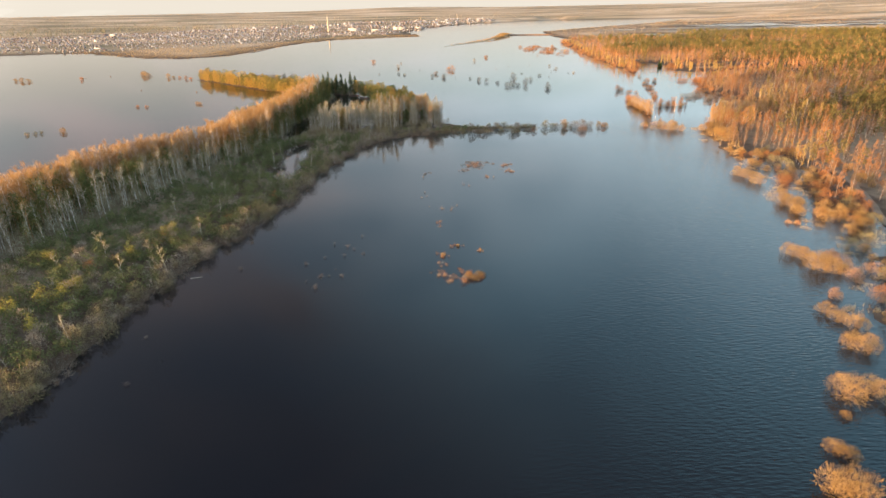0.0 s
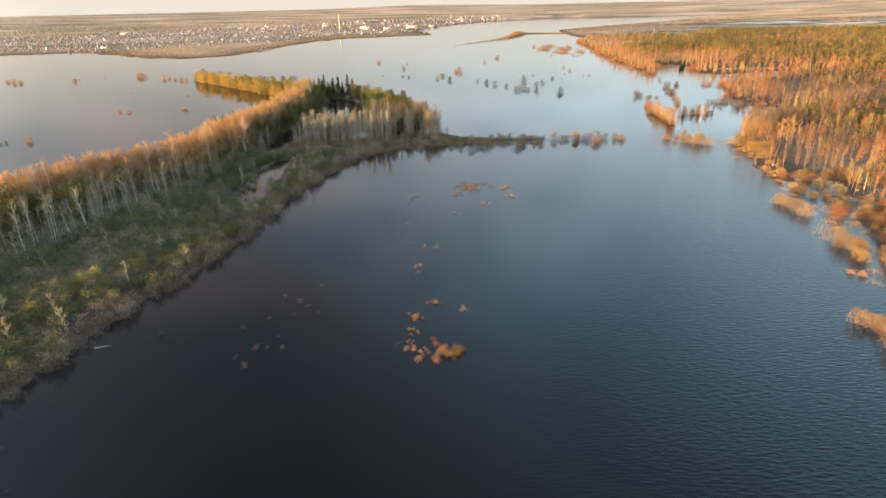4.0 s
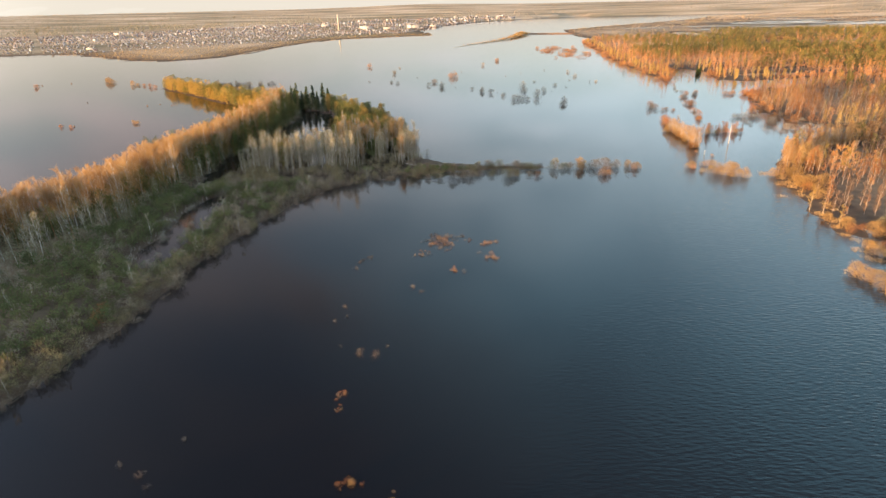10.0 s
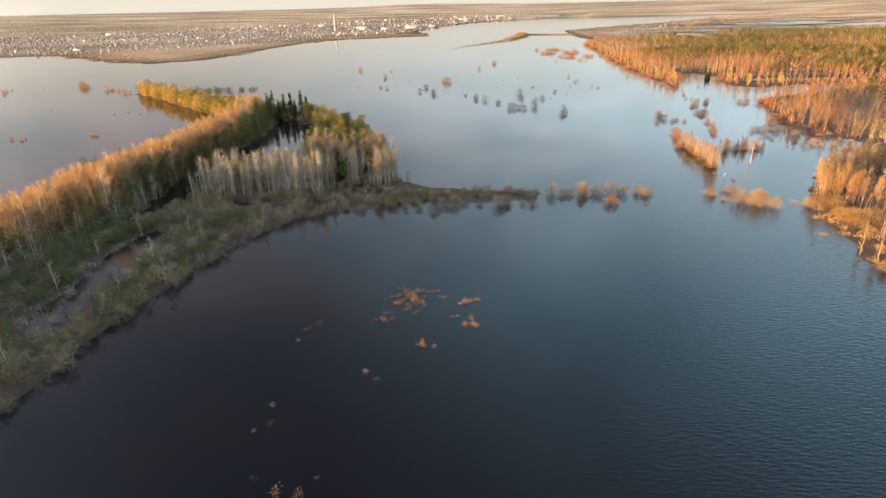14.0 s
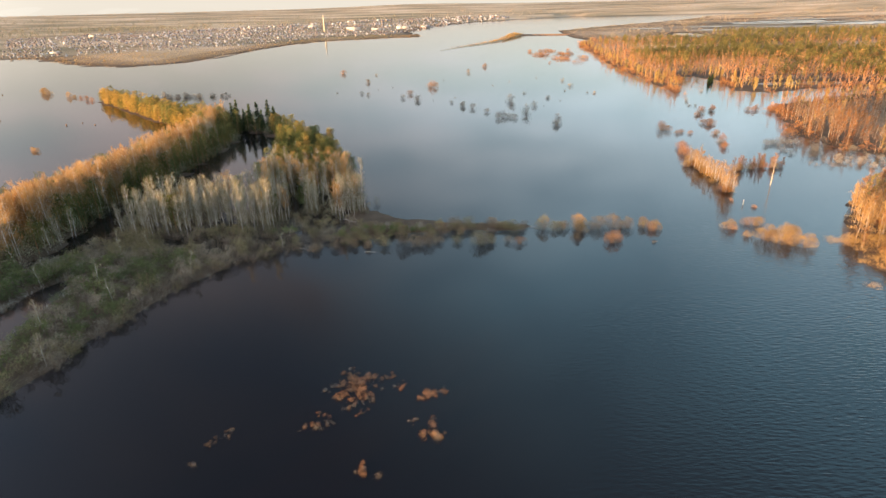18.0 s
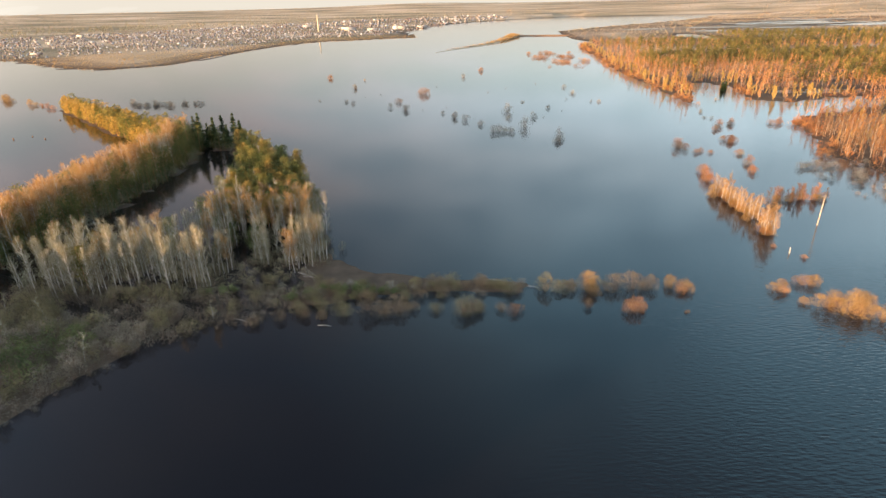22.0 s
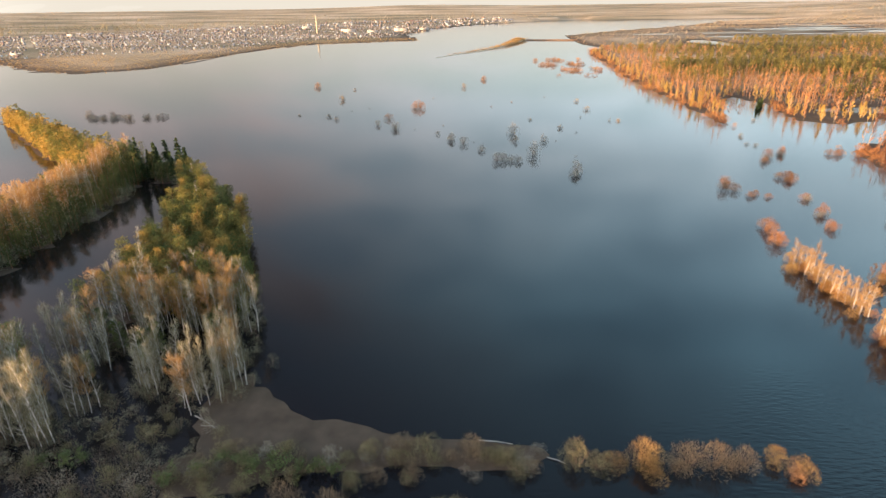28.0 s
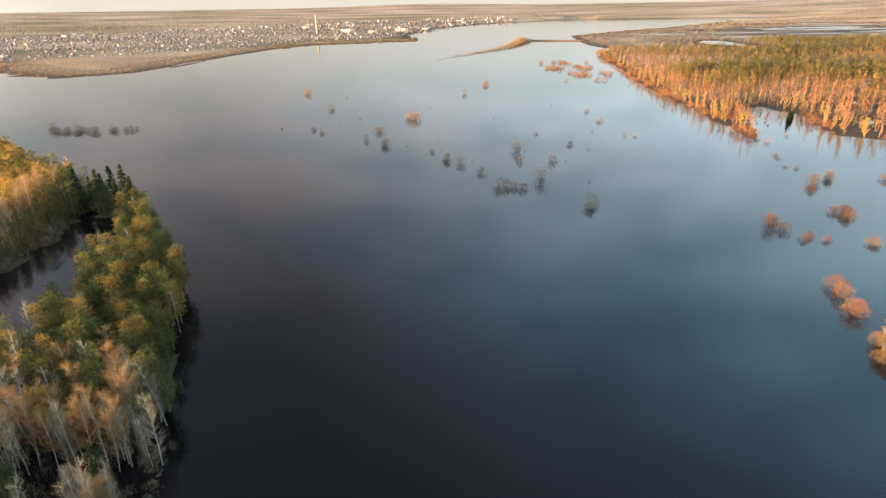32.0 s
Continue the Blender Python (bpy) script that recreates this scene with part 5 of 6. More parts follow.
# yellow willows: patches of sun on the scrub, put into the leaf colour
KINDS["bloom"] = ({"stem": M_BARK_DARK, "leaves": M_LEAF_YELLOW}, "yellow willow tinted as if sunlit above the shore scrub", "blooming willows", [leafy(265 + k, 2.2, 4.6 + 0.5 * k, leaves=520, size=0.3) for k in range(3)])
shrubs("bloom", [(-79, 144, 0.9), (-77.5, 147, 0.8), (-86, 109, 1.0), (-84, 112, 0.9), (-88.5, 107, 1.0), (-101, 128, 0.8), (-81, 131, 0.9), (-93, 102, 1.0), (-90, 115, 0.8), (-96, 96, 0.9), (-82, 103, 0.7), (-99, 106, 0.9), (-83, 96, 0.8)])

# left bay and the grey thicket behind the spit
shrubs("olive", [(-227, 303, 0.63), (-222, 307, 0.56), (-224, 305, 0.49)])
shrubs("gold", [(-211, 309, 0.84), (-311, 608, 1.54), (-316, 612, 1.26), (-306, 605, 1.12), (-171, 401, 0.70), (-174, 403, 0.56), (-277, 587, 1.05), (-270, 583, 0.84), (-421, 578, 1.26), (-412, 575, 1.12), (-430, 582, 0.98)])
shrubs("rust", [(-252, 570, 0.98), (-262, 578, 0.84), (-245, 565, 0.84), (-360, 577, 0.84), (-212, 394, 0.56), (-205, 392, 0.56), (-366, 588, 0.70)])
thicket = scatter(rng, -200, -132, 555, 608, 3.6, lambda x, y: (np.abs(y - 569 - 0.011 * (x + 168) ** 2) < 5.5 - 0.004 * (x + 170) ** 2) & (np.sin(x * 0.6) + np.sin(y * 0.8 + x * 0.2) > -0.9))
shrubs("grey", [(x, y, 0.55 + 0.8 * rng.random()) for x, y in thicket[:60]])

# mainland shore: golden shrubs, reed banks and rust thickets in the shallows
shrubs("gold", [(89, 127, 1.0), (91, 125, 1.0), (90, 119, 1.2), (92, 117.5, 1.25), (94, 116, 0.9), (79, 98, 0.85), (80, 95, 0.9), (81.5, 92.5, 0.8), (76, 86, 1.0), (78, 84.5, 0.9), (65.5, 72, 1.15), (70, 72.5, 1.1),
                (72, 70, 1.0), (56, 60, 0.7), (57, 59, 0.6), (53, 52, 1.3), (51, 53, 1.1), (62, 67, 0.35), (71, 66, 0.9), (111, 199, 1.1), (112, 196, 1.0), (112.5, 192, 1.1), (113, 188, 1.0)])
shrubs("gold", [(111, 169, 1.2), (109, 164, 1.1), (110, 160, 1.2), (108, 156, 1.0), (112, 163, 1.0), (136, 277, 1.2), (139, 275, 1.2), (133, 279, 0.9), (137, 265, 1.3), (140, 262, 1.4), (135, 268, 1.0),
                (125, 234, 0.9), (127, 228, 1.0), (113, 152, 1.1), (116, 150, 1.2), (113, 140, 1.0), (120, 146, 1.3), (117, 142, 1.2)])
shrubs("red", [(85, 104.5, 0.8), (101, 149, 0.5), (103, 148, 0.5), (97, 124, 0.9), (98, 121, 0.9), (96, 114, 0.9), (101, 116, 0.9), (95, 111, 0.5)])
thick = scatter(rng, 70, 190, 55, 330, 4.6, lambda x, y: (signed(x, y, MAINLAND) > 3) & (signed(x, y, MAINLAND) < np.where(y < 230, 36, 8)) & (off_track(x, y) > 2.4) & (np.sin(x * 0.21) + np.sin(y * 0.17 + x * 0.05) > -0.55))
pickk = rng.random(len(thick))
shrubs("gold", [(x, y, 0.5 + 0.7 * rng.random()) for x, y in thick[pickk < 0.42]])
shrubs("rust", [(x, y, 0.5 + 0.7 * rng.random()) for x, y in thick[(pickk >= 0.42) & (pickk < 0.85)]])
shrubs("olive", [(x, y, 0.8 + 0.5 * rng.random()) for x, y in thick[pickk >= 0.85]])


def reed_bed(name, spots, label, tall=1.2, each=60, wide=0.06, mat=None):
    """Dry reeds: clumps of upright blades, one object past counting."""
    base = np.repeat(np.asarray(spots, float), each, 0) + rng.normal(0, 0.9, (len(spots) * each, 2))
    z = np.maximum(level(base[:, 0], base[:, 1]), -0.2)
    way = np.c_[rng.normal(0, 0.22, (len(base), 2)), np.ones(len(base))]
    v, f = blades(rng, np.c_[base, z], way, tall * (0.6 + 0.6 * rng.random(len(base))), wide)
    return tagged(new(name, mesh_from(name, v, f, mat or M_REED)), label, "reeds", kind="stuff")


reed_bed("shore_reeds", scatter(rng, 45, 150, 100, 300, 4.2, lambda x, y: (np.abs(signed(x, y, MAINLAND) + 2 * wobble(x, y) - 2) < 3.5)), "dry golden reeds along the flooded mainland shore", 0.8, 90, 0.05)
reed_bed("pond_sedge", scatter(rng, -80, -50, 196, 295, 3.4, lambda x, y: (np.abs(signed(x, y, POND) + 1.2) < 1.6) | ((signed(x, y, POND) > 0) & (np.sin(x * 0.7) * np.sin(y * 0.31) > 0.8))), "pale grey dead sedge round the pond", 1.1, 26, 0.05, M_SEDGE)
far_reed = scatter(rng, 130, 185, 770, 960, 5.0, lambda x, y: np.sin(x * 0.2 + y * 0.05) + np.sin(y * 0.11) > 0.7)
mass("pink_thicket", [willow(330 + k, 2.6, 3.4, twigs=60, width=0.34, stems=3) for k in range(3)], far_reed[:90], rng.uniform(0.9, 1.5, len(far_reed[:90])), {"stem": M_BARK_DARK, "crown": M_TWIG_RUST},
     "pinkish thicket standing in far flood water", "shrubs", rng)
dyke_spots = scatter(rng, 15, 170, 1030, 1365, 5.5, lambda x, y: signed(x, y, DYKE) > -2)
mass("dyke_shrubs", [willow(340 + k, 3.0, 3.6, twigs=60, width=0.4, stems=3) for k in range(3)], dyke_spots, np.clip((dyke_spots[:, 1] - 980) / 220, 0.4, 1.6), GOLD_MATS,
     "golden shrubs along a narrow far dyke", "shrubs", rng)

# ---- pole, posts and driftwood ----
pole = tagged(new("utility_pole"), "tall pale wooden pole leaning over the flood water", "pole")
pole.matrix_basis = Matrix.LocRotScale((139.3, 330, 0), Euler((radians(5), radians(-3), 0)), None)
part("shaft", mesh_from("pole_shaft", *tube([(0, 0, -1.5), (0, 0, 4), (0, 0, 9.6)], [0.13, 0.11, 0.08], 8), M_BARK_TAN), pole)
part("cross_arm", mesh_from("pole_arm", *tube([(-0.9, 0, 9.0), (0, 0, 9.05), (0.9, 0, 9.0)], [0.06, 0.07, 0.06], 6), M_BARK_TAN), pole)
post = tagged(new("marker_post", mesh_from("marker_post", *tube([(0, 0, -0.8), (0, 0, 0.9), (0, 0, 1.7)], [0.14, 0.13, 0.1], 6), M_BARK_BIRCH)), "short white marker post in the water", "post")
post.location = (121, 311, 0)
trunk_post = tagged(new("dead_trunk", mesh_from("dead_trunk", *tube([(0, 0, -0.5), (0.1, 0, 2.5), (0.3, 0.1, 5.0)], [0.14, 0.12, 0.06], 6), M_BARK_BIRCH)), "broken white birch trunk at the sand edge", "dead tree")
trunk_post.location = (1.5, 311, 0)


def log(name, a, b, r, label):
    a, b = np.array(a, float), np.array(b, float)
    bend = (a + b) / 2 + (0.15, 0.1, 0.05)
    ob = new(name, mesh_from(name, *tube([a, (a + bend) / 2, bend, b], [r, r * 0.95, r * 0.8, r * 0.4], 7), M_WOOD_GREY))
    return tagged(ob, label, "log", "driftwood")


for k, (a, b, r) in enumerate((((42, 297.6, 0.35), (47.2, 296.9, 0.3), 0.11), ((52, 294.4, 0.2), (54.5, 293.2, 0.15), 0.08), ((-4, 302.5, 0.4), (0.6, 299.6, 0.35), 0.09),
                               ((-2, 300.2, 0.4), (1.2, 299.9, 0.35), 0.06), ((-3.4, 302.9, 0.45), (-1.2, 299.9, 0.4), 0.05), ((-62, 120.4, 0.1), (-59.2, 121.2, 0.06), 0.10), ((-12, 281, 0.2), (-9, 279.8, 0.15), 0.08), ((6.5, 278.2, 0.12), (9.6, 277.8, 0.1), 0.07))):
    log("driftwood_log", a, b, r, "pale weathered driftwood log on the shore")

# ---- far dyke and the dam that joins it to the mainland ----
def bank(name, line, half, height, mat, label):
    """A low ridge along a line: a flat crown and two sloping sides."""
    line = np.array(line, float)
    k = np.linspace(0, len(line) - 1, 9 * (len(line) - 1) + 1)
    c = np.c_[np.interp(k, range(len(line)), line[:, 0]), np.interp(k, range(len(line)), line[:, 1])]
    w, h = np.interp(k, range(len(line)), half) * (1 + 0.18 * np.sin(k * 9.1)), np.interp(k, range(len(line)), height)
    n_ = np.gradient(c, axis=0); n_ = np.c_[-n_[:, 1], n_[:, 0]] / np.linalg.norm(n_, axis=1)[:, None]
    v = np.stack([np.c_[c + n_ * (w * q)[:, None], np.where(abs(q) > 0.9, -0.5, h)] for q in (-1.0, -0.45, 0.45, 1.0)], 1).reshape(-1, 3)
    f = [(4 * a + b, 4 * a + b + 1, 4 * a + b + 5, 4 * a + b + 4) for a in range(len(k) - 1) for b in range(3)]
    return tagged(new(name, mesh_from(name, v, f, mat, True)), label, "embankment", kind="structure")


bank("dyke", [(8, 980), (29, 1021), (67, 1080), (106, 1165), (140, 1290), (158, 1345)], [1.2, 2.0, 3.5, 5, 7, 8], [0.15, 0.35, 0.6, 1.0, 1.6, 1.8], M_DRYBANK, "narrow dyke of pale sand and dry grass")
bank("dam", [(154, 1350), (205, 1334), (256, 1322)], [5, 5, 5], [1.8, 1.8, 1.8], M_BARK_DARK, "low dark dam across a side arm of the river")

# ---- drowned stumps in the left bay and the mainland inlet ----
STUMPS = [(-255, 486), (-200, 467), (-194, 473), (-182, 466), (-211, 521), (-348, 608), (-205, 395), (-367, 595), (208, 592), (212, 596), (215, 599), (211, 603), (217, 594), (220, 600), (214, 590), (206, 585), (203, 577), (206, 571), (209, 580), (219, 606)]
stump_mesh = mesh_from("stump", *tube([(0, 0, -0.8), (0.02, 0, 0.4), (0.08, 0.05, 1.1)], [0.32, 0.28, 0.2], 7), M_BARK_DARK)
for x_, y_ in STUMPS:
    ob = tagged(new("drowned_stump", stump_mesh), "short dark stump standing in flood water", "stump", "drowned stumps")
    ob.matrix_basis = Matrix.LocRotScale((x_, y_, 0), Euler((0, 0, rng.random() * 6.283)), (1.3, 1.3, 0.4 + 0.4 * rng.random()))
inlet = [make_thing("spruce_tree", spruce(96, 9.0), SPRUCE_MATS, "dark spruce in the flooded mainland inlet", "tree", "spruces at the inlet")]
plant(inlet, [(224, 585), (226.5, 588), (229, 591)], rng, 0.55, 0.85)

shrubs("grey", [(178, 508, 0.6), (176, 502, 0.5), (173, 490, 0.55), (175.5, 487, 0.5), (168, 463, 0.9), (177, 470, 0.7), (179, 472, 0.6), (150, 394, 0.8), (155, 410, 0.9), (203, 546, 0.6)])
shrubs("rust", [(201, 469, 0.9), (204, 471, 0.8), (209, 467, 1.0), (147, 383, 0.8), (162, 434, 1.0), (159.5, 436, 0.8)])

# ---- track on the mainland ----
tv, tf = [], []
tp = np.array(TRACK, float)
tp = np.concatenate([np.linspace(p_, q_, 8)[:-1] for p_, q_ in zip(tp[:-1], tp[1:])] + [tp[-1:]])
tn = np.gradient(tp, axis=0); tn = np.c_[-tn[:, 1], tn[:, 0]] / np.linalg.norm(tn, axis=1)[:, None]
for k, (p_, n_) in enumerate(zip(tp, tn)):
    for s_ in (-1.1, 0.0, 1.1):
        q_ = p_ + n_ * s_
        tv.append((*q_, max(0.05, float(level(*q_)[0])) + (0.09 if s_ else 0.06)))
    if k:
        o_ = 3 * (k - 1)
        tf += [(o_, o_ + 1, o_ + 4, o_ + 3), (o_ + 1, o_ + 2, o_ + 5, o_ + 4)]
tagged(new("dirt_track", mesh_from("dirt_track", tv, tf, M_TRACK, True)), "muddy dirt track between the trees", "track", kind="structure")

# ---- town on the north bank ----
TOWN = [(-1500, 1035), (-1000, 1025), (-560, 1030), (-430, 1110), (-335, 1240), (-265, 1400), (-130, 1470), (-70, 1700), (-30, 2000), (90, 2330), (270, 2640), (200, 2850), (-80, 2750), (-400, 2500),
        (-640, 2150), (-887, 1800), (-1060, 1600), (-1500, 1500)]


def plain(name, c, rough=0.8, metal=0.0):
    return material(name, [tuple(v * 0.85 for v in c), c], scale=0.4, rough=rough, spread=0.25)


WALL_M = [plain("white_plaster", (0.40, 0.39, 0.37)), plain("log_wall", (0.17, 0.14, 0.12)), plain("cream_wall", (0.36, 0.33, 0.27)), plain("grey_boards", (0.20, 0.21, 0.22)), plain("blue_boards", (0.24, 0.33, 0.40))]
ROOF_M = [plain("grey_slate", (0.26, 0.28, 0.31)), plain("pale_metal", (0.48, 0.50, 0.52), 0.5), plain("rust_roof", (0.20, 0.13, 0.11)), plain("brown_roof", (0.22, 0.15, 0.11)), plain("green_roof", (0.16, 0.28, 0.20))]


def house_shapes(w, d, h, r):
    """Walls with gables, and a roof of two thick slopes with eaves."""
    a, b = w / 2, d / 2
    wv = [(-a, -b, -1), (a, -b, -1), (a, b, -1), (-a, b, -1), (-a, -b, h), (a, -b, h), (a, b, h), (-a, b, h), (0, -b, h + r), (0, b, h + r)]
    wf = [(0, 1, 5), (0, 5, 4), (1, 2, 6), (1, 6, 5), (2, 3, 7), (2, 7, 6), (3, 0, 4), (3, 4, 7), (4, 5, 8), (6, 7, 9)]
    e, g, t_ = 0.6, 0.5, 0.22
    dz = r * e / a
    rv = [(-a - e, -b - g, h - dz), (0, -b - g, h + r), (a + e, -b - g, h - dz), (-a - e, b + g, h - dz), (0, b + g, h + r), (a + e, b + g, h - dz)]
    rv += [(x, y, z + t_) for x, y, z in rv]
    rf = [(0, 1, 4), (0, 4, 3), (1, 2, 5), (1, 5, 4), (6, 10, 7), (6, 9, 10), (7, 11, 8), (7, 10, 11), (0, 3, 9), (0, 9, 6), (2, 8, 11), (2, 11, 5), (0, 6, 7), (0, 7, 1), (1, 7, 8), (1, 8, 2), (3, 4, 10), (3, 10, 9), (4, 5, 11), (4, 11, 10)]
    return {"wall": (np.array(wv, float), np.array(wf)), "roof": (np.array(rv, float), np.array(rf))}


homes = scatter(rng, -1400, 300, 1020, 2900, 12.0, lambda x, y: (signed(x, y, TOWN) > 0) & (np.sin((x * 0.8 + y * 0.6) * 0.065) > -0.93) & (np.sin((x * 0.6 - y * 0.8) * 0.05) > -0.96), 0.45)
order = np.argsort(homes[:, 1] - 0.35 * np.abs(homes[:, 0] + 350) * 0)
homes = homes[order]
homes = homes[rng.random(len(homes)) < np.interp(homes[:, 1], [1500, 1750, 2300], [1.0, 0.4, 0.22])]
shapes = [house_shapes(7, 9, 3.2, 2.6), house_shapes(8, 11, 3.4, 3.2), house_shapes(9, 9, 5.6, 2.8), house_shapes(6, 8, 2.9, 2.4)]
house_pattern = {}
for n_, (x, y) in enumerate(homes[:300]):
    k, wm, rm = int(rng.integers(0, 4)), int(rng.choice(5, p=[0.16, 0.36, 0.18, 0.22, 0.08])), int(rng.choice(5, p=[0.38, 0.12, 0.2, 0.22, 0.08]))
    m = place(x, y, 0.22 + 0.22 * rng.random() ** 2, radians(35) + (math.pi / 2 if rng.random() < 0.5 else 0) + rng.normal(0, 0.08))
    key = (k, wm, rm)
    if key in house_pattern:
        ob = copy_thing(house_pattern[key], Matrix.Identity(4)); ob.matrix_basis = m
    else:
        ob = tagged(new("house"), "%s town house with a %s gable roof" % (("white", "dark log", "cream", "grey boarded", "blue boarded")[wm], ("grey slate", "pale metal", "rust red", "brown", "green")[rm]), "house", "town houses")
        for pn, mt in (("wall", WALL_M[wm]), ("roof", ROOF_M[rm])):
            v, f = shapes[k][pn]
            part(pn, mesh_from("house_" + pn, v, f, mt), ob)
        ob.matrix_basis = m
        house_pattern[key] = ob
rest = homes[300:]
kind_of = rng.choice(3, len(rest), p=[0.16, 0.5, 0.34])
for k, (wm, rm, nm, lab) in enumerate(((0, 1, "far_white_houses", "far white houses with pale metal roofs"), (1, 0, "far_log_houses", "far dark log houses with grey slate roofs"), (3, 2, "far_boarded_houses", "far grey boarded houses with rust roofs"))):
    sel = rest[kind_of == k]
    mass(nm, shapes, sel, np.interp(sel[:, 1], [1200, 1700, 2500], [0.8, 1.1, 1.9]) * (0.24 + 0.26 * rng.random(len(sel)) ** 2), {"wall": WALL_M[wm], "roof": ROOF_M[rm]}, lab, "houses", rng)

stack = tagged(new("factory_chimney"), "tall pale yellow brick factory chimney in the town", "chimney")
stack.location = (-312, 1680, float(level(-312, 1680)[0]))
part("shaft", mesh_from("chimney_shaft", *tube([(0, 0, -1), (0, 0, 20), (0, 0, 42)], [2.6, 2.1, 1.6], 14), WALL_M[2]), stack)
part("rim", mesh_from("chimney_rim", *tube([(0, 0, 41), (0, 0, 42.5)], [1.95, 1.95], 14), WALL_M[3]), stack)
block = house_shapes(12, 46, 9, 0.6)
blocks = None
for x, y, s_, tn_ in ((-250, 1760, 0.8, 95), (-180, 1720, 0.6, 100), (-120, 1830, 0.8, 80), (-60, 1900, 0.6, 100), (-875, 1590, 0.5, 60), (-780, 1340, 0.4, 40), (-215, 1450, 0.25, 20), (-640, 1100, 0.28, 80), (-420, 2000, 0.6, 95)):
    m = place(x, y, s_, radians(tn_))
    if blocks:
        ob = copy_thing(blocks, Matrix.Identity(4)); ob.matrix_basis = m
    else:
        blocks = ob = tagged(new("apartment_block"), "long white apartment block above the houses", "building", "town blocks")
        part("wall", mesh_from("block_wall", *block["wall"], WALL_M[0]), ob)
        part("roof", mesh_from("block_roof", *block["roof"], ROOF_M[1]), ob)
        ob.matrix_basis = m

# needle colour of the far woods, paled to stand in for haze
M_FAR_HAZE = material("haze_far_wood", [(0.15, 0.15, 0.10), (0.27, 0.24, 0.17)], scale=0.01, spread=0.3)

# ---- far greenery: town gardens, reed land, plain and hills ----
FAR_BUSH = [willow(355 + k, 2.6, 3.2, twigs=24, width=0.95, stems=1) for k in range(4)]
gard = scatter(rng, -1450, 300, 1020, 2900, 11, lambda x, y: signed(x, y, TOWN) > -15)
mass("town_garden_trees", [birch(360 + k, 8 + k, twigs=12, width=0.7, sides=3, limbs=1, bare=0.2, rings=2) for k in range(3)], gard, rng.uniform(0.35, 0.8, len(gard)), {"trunk": M_BARK_DARK, "crown": M_TWIG_MAT},
     "bare garden trees between the town houses", "trees", rng)
reedland = scatter(rng, -640, -20, 830, 1460, 6, lambda x, y: (signed(x, y, NORTH_BANK) > 0) & (signed(x, y, TOWN) < -8) & (signed(x, y, NORTH_BANK) < 130))
mass("reed_land", FAR_BUSH, reedland, rng.uniform(0.2, 0.6, len(reedland)), {"stem": M_BARK_DARK, "crown": M_TWIG_GOLD}, "golden brown reed land before the town", "reeds", rng)


def on_plain(x, y):
    n_ = np.sin(x * 0.006 + 1.7 * np.sin(y * 0.004)) + np.sin(y * 0.011 + 1.2 * np.sin(x * 0.003)) + 0.5 * np.sin(x * 0.023 + y * 0.017)
    return (level(x, y) > 0.1) & (n_ > -1.35) & (np.abs(x) < 0.95 * y + 100) & (signed(x, y, TOWN) < 0)


def pool(x, y, rx, ry):
    """A shallow sheet of flood water with a wavy shore on the flat plain."""
    a = np.arange(44) * 2 * np.pi / 44
    k = 1 + 0.22 * np.sin(3 * a + x) + 0.16 * np.sin(7 * a + y) + 0.1 * np.sin(11 * a)
    v = np.r_[[(0, 0, 0)], np.c_[np.cos(a) * rx * k, np.sin(a) * ry * k, np.zeros(44)]]
    f = [(0, q + 1, (q + 1) % 44 + 1) for q in range(44)]
    ob = tagged(new("flood_pool", mesh_from("flood_pool", v, f, M_WATER)), "pale sheet of flood water on the far plain", "water", "flood pools", "structure")
    ob.location = (x, y, float(level(x, y)[0]) + 0.25)


POOLS = [(880, 1600, 150, 26), (1010, 1490, 120, 18), (760, 1690, 110, 18), (1150, 1570, 150, 22), (610, 1500, 80, 14), (560, 1360, 50, 14), (1320, 1720, 190, 26), (720, 1430, 70, 12), (980, 1800, 130, 22), (450, 1480, 60, 16), (1500, 1950, 200, 30)]
for q_ in POOLS:
    pool(*q_)


def off_pool(x, y):
    return np.minimum.reduce([np.hypot((x - a) / (b_ + 12), (y - c + 28) / (d_ + 48)) for a, c, b_, d_ in POOLS]) > 1


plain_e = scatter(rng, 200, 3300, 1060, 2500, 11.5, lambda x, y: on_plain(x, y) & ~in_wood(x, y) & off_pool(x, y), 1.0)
mass("plain_thickets", FAR_BUSH, plain_e, rng.uniform(0.3, 0.85, len(plain_e)), {"stem": M_BARK_DARK, "crown": M_TWIG_HAZE}, "haze-paled rust coloured thickets over the far flood plain", "thickets", rng)
groves = scatter(rng, 230, 2400, 1120, 2450, 26, lambda x, y: on_plain(x, y) & off_pool(x, y) & (np.sin(x * 0.021 + 2 * np.sin(y * 0.013)) + np.sin(y * 0.03 + 1.4 * np.sin(x * 0.011)) > 0.75), 0.8)
mass("plain_groves", [pine(385 + k, 7 + k, clumps=7, each=6, size=1.3, sides=3, low=0.1, wide=0.25) for k in range(3)], groves, rng.uniform(0.5, 0.9, len(groves)), {"trunk": M_BARK_PINE, "crown": M_FAR_HAZE}, "small dull groves on the far flood plain", "trees", rng)
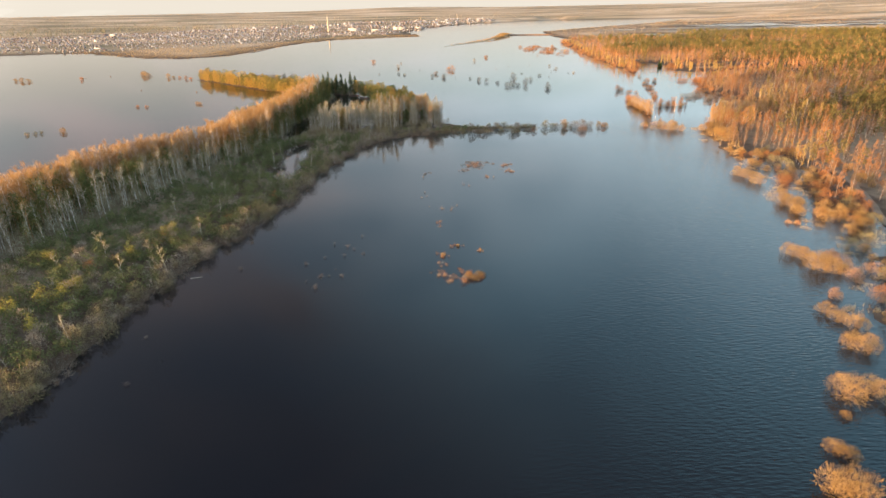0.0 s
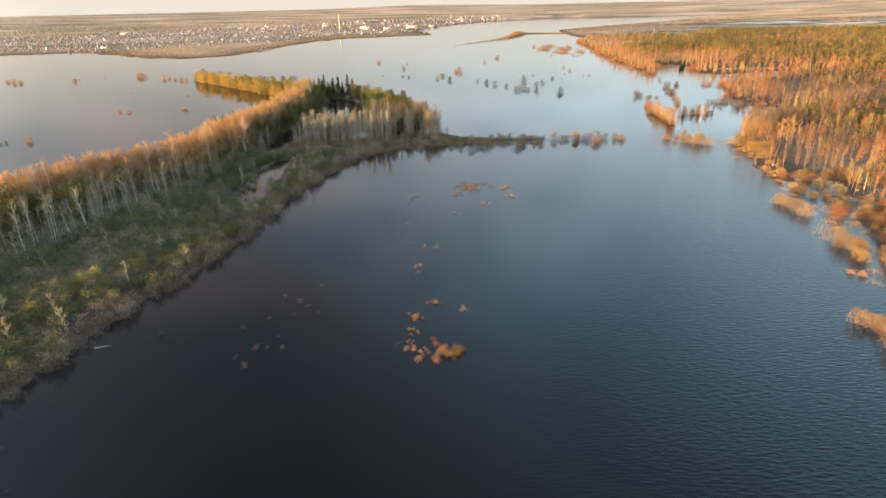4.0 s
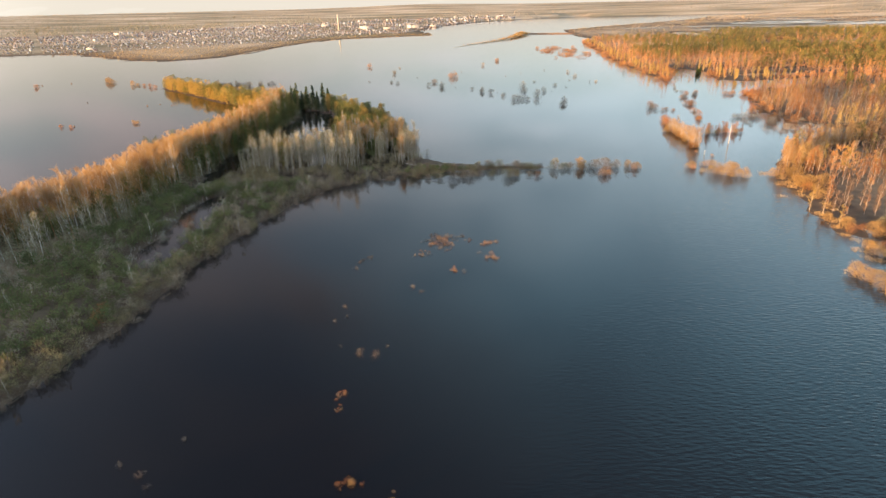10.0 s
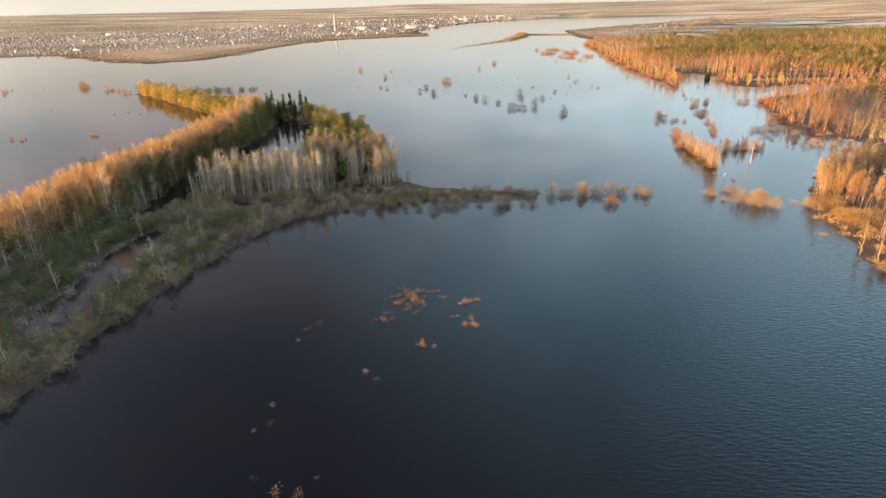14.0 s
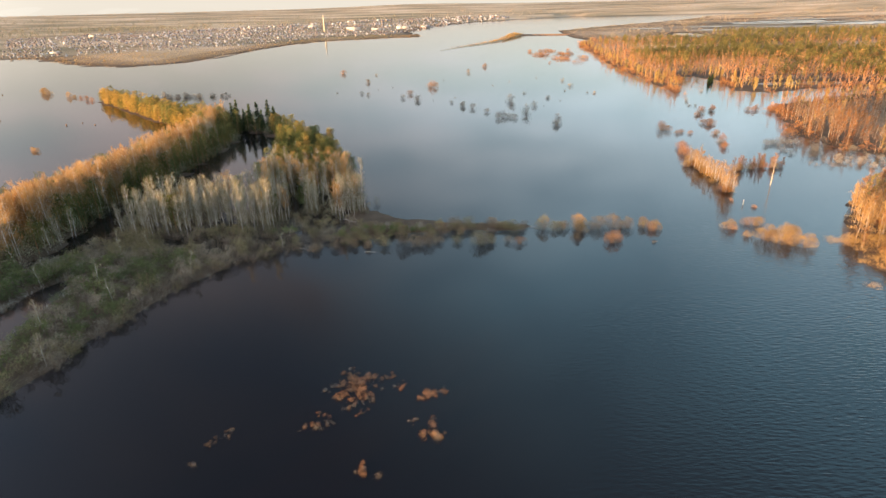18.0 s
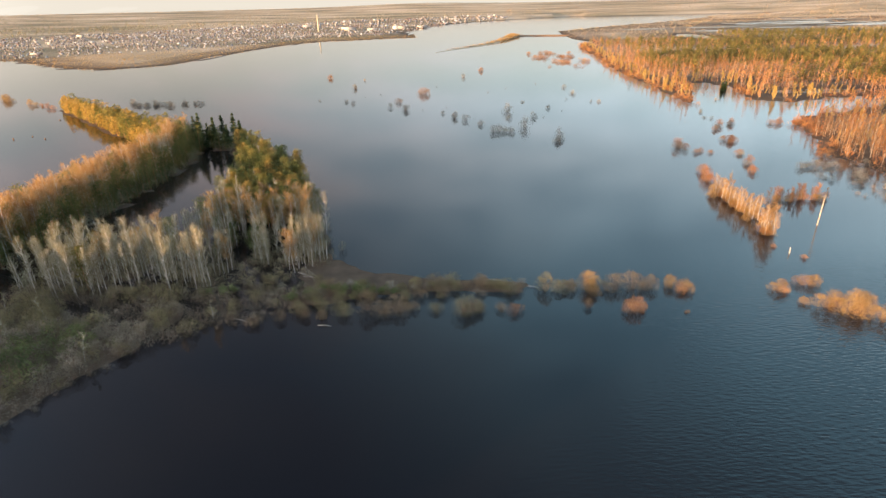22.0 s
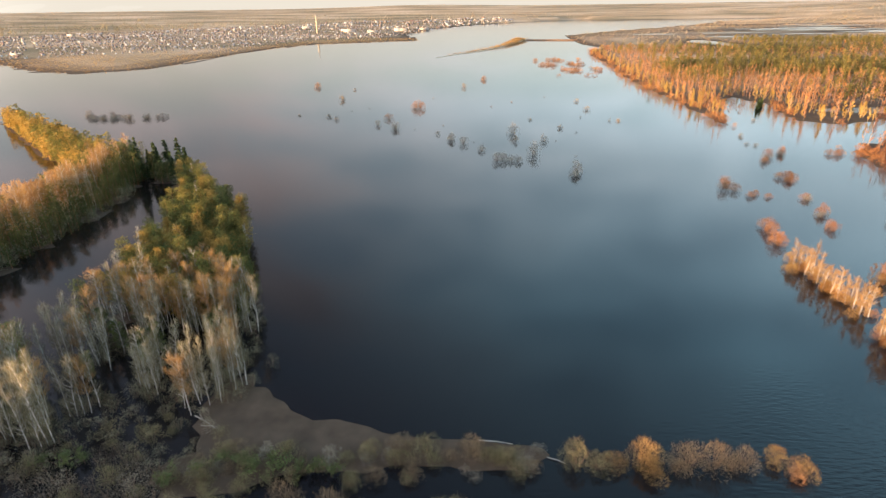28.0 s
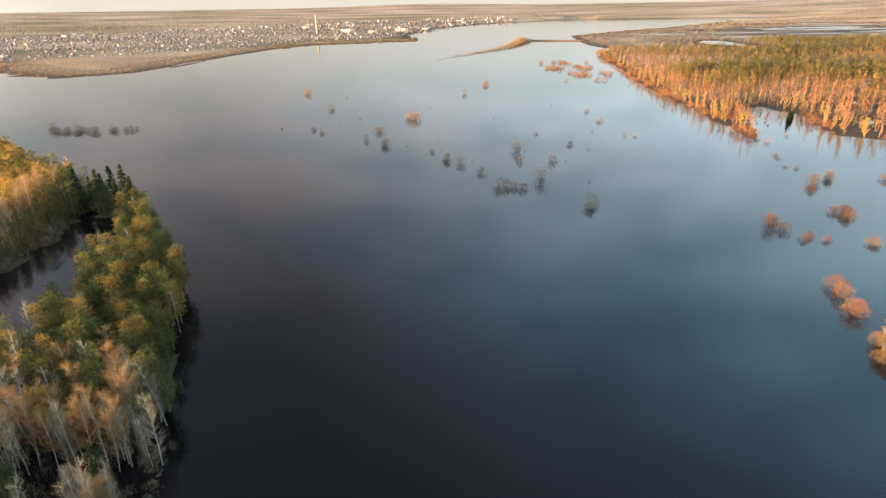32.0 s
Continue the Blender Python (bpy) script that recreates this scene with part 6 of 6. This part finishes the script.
belt = scatter(rng, 500, 950, 900, 1300, 9.0, lambda x, y: (y > 1108 - 0.5 * (x - 528)) & (y < 1235 - 0.28 * (x - 528) + 12 * np.sin(x * 0.05)), 0.6)
mass("far_pine_belt", [pine(395 + k, 10 + k, clumps=10, each=8, size=1.1, sides=3, low=0.2, wide=0.2) for k in range(3)], belt, rng.uniform(0.7, 1.05, len(belt)), {"trunk": M_BARK_PINE, "crown": M_NEEDLE_SUN}, "far belt of olive green pines", "forest", rng)
hills = np.concatenate([scatter(rng, -3400, 3400, 2400, 3500, 33, on_plain, 1.0), scatter(rng, -4000, 4000, 3500, 4700, 48, on_plain, 1.0)])
hp = (rng.random(len(hills)) < np.where(hills[:, 0] < 0, 0.7, 0.22)) & (hills[:, 1] < 3300)
mass("far_hill_forest", [pine(370 + k, 11, clumps=5, each=5, size=3.0, sides=3, low=0.2, wide=0.3) for k in range(3)], hills[hp], rng.uniform(0.35, 0.65, hp.sum()), {"trunk": M_BARK_PINE, "crown": M_FAR_HAZE}, "dark forest on the far hills", "forest", rng)
mass("far_hill_thickets", FAR_BUSH, hills[~hp], rng.uniform(0.7, 1.5, (~hp).sum()), {"stem": M_BARK_DARK, "crown": M_TWIG_HAZE}, "brown woods on the far hills", "forest", rng)
west = scatter(rng, -2600, -500, 1500, 2400, 30, lambda x, y: on_plain(x, y) & (signed(x, y, TOWN) < -20), 1.0)
mass("west_field_woods", [pine(380 + k, 9, clumps=6, each=6, size=2.0, sides=3, low=0.15, wide=0.28) for k in range(3)], west, rng.uniform(0.6, 1.1, len(west)), {"trunk": M_BARK_PINE, "crown": M_FAR_HAZE}, "low woods behind the far fields", "forest", rng)

edge_far = scatter(rng, 110, 330, 330, 1125, 5.5, lambda x, y: (np.abs(signed(x, y, MAINLAND) + 1.5 * wobble(x, y) - 2) < 4.5) & (np.sin(y * 0.09 + x * 0.05) > -0.6))
mass("far_shore_thickets", [willow(390 + k, 2.4, 3.4, twigs=110, width=0.2, stems=3) for k in range(3)], edge_far, rng.uniform(0.6, 1.5, len(edge_far)), {"stem": M_BARK_DARK, "crown": M_TWIG_RUST},
     "rust thickets along the far mainland shore", "shrubs", rng)
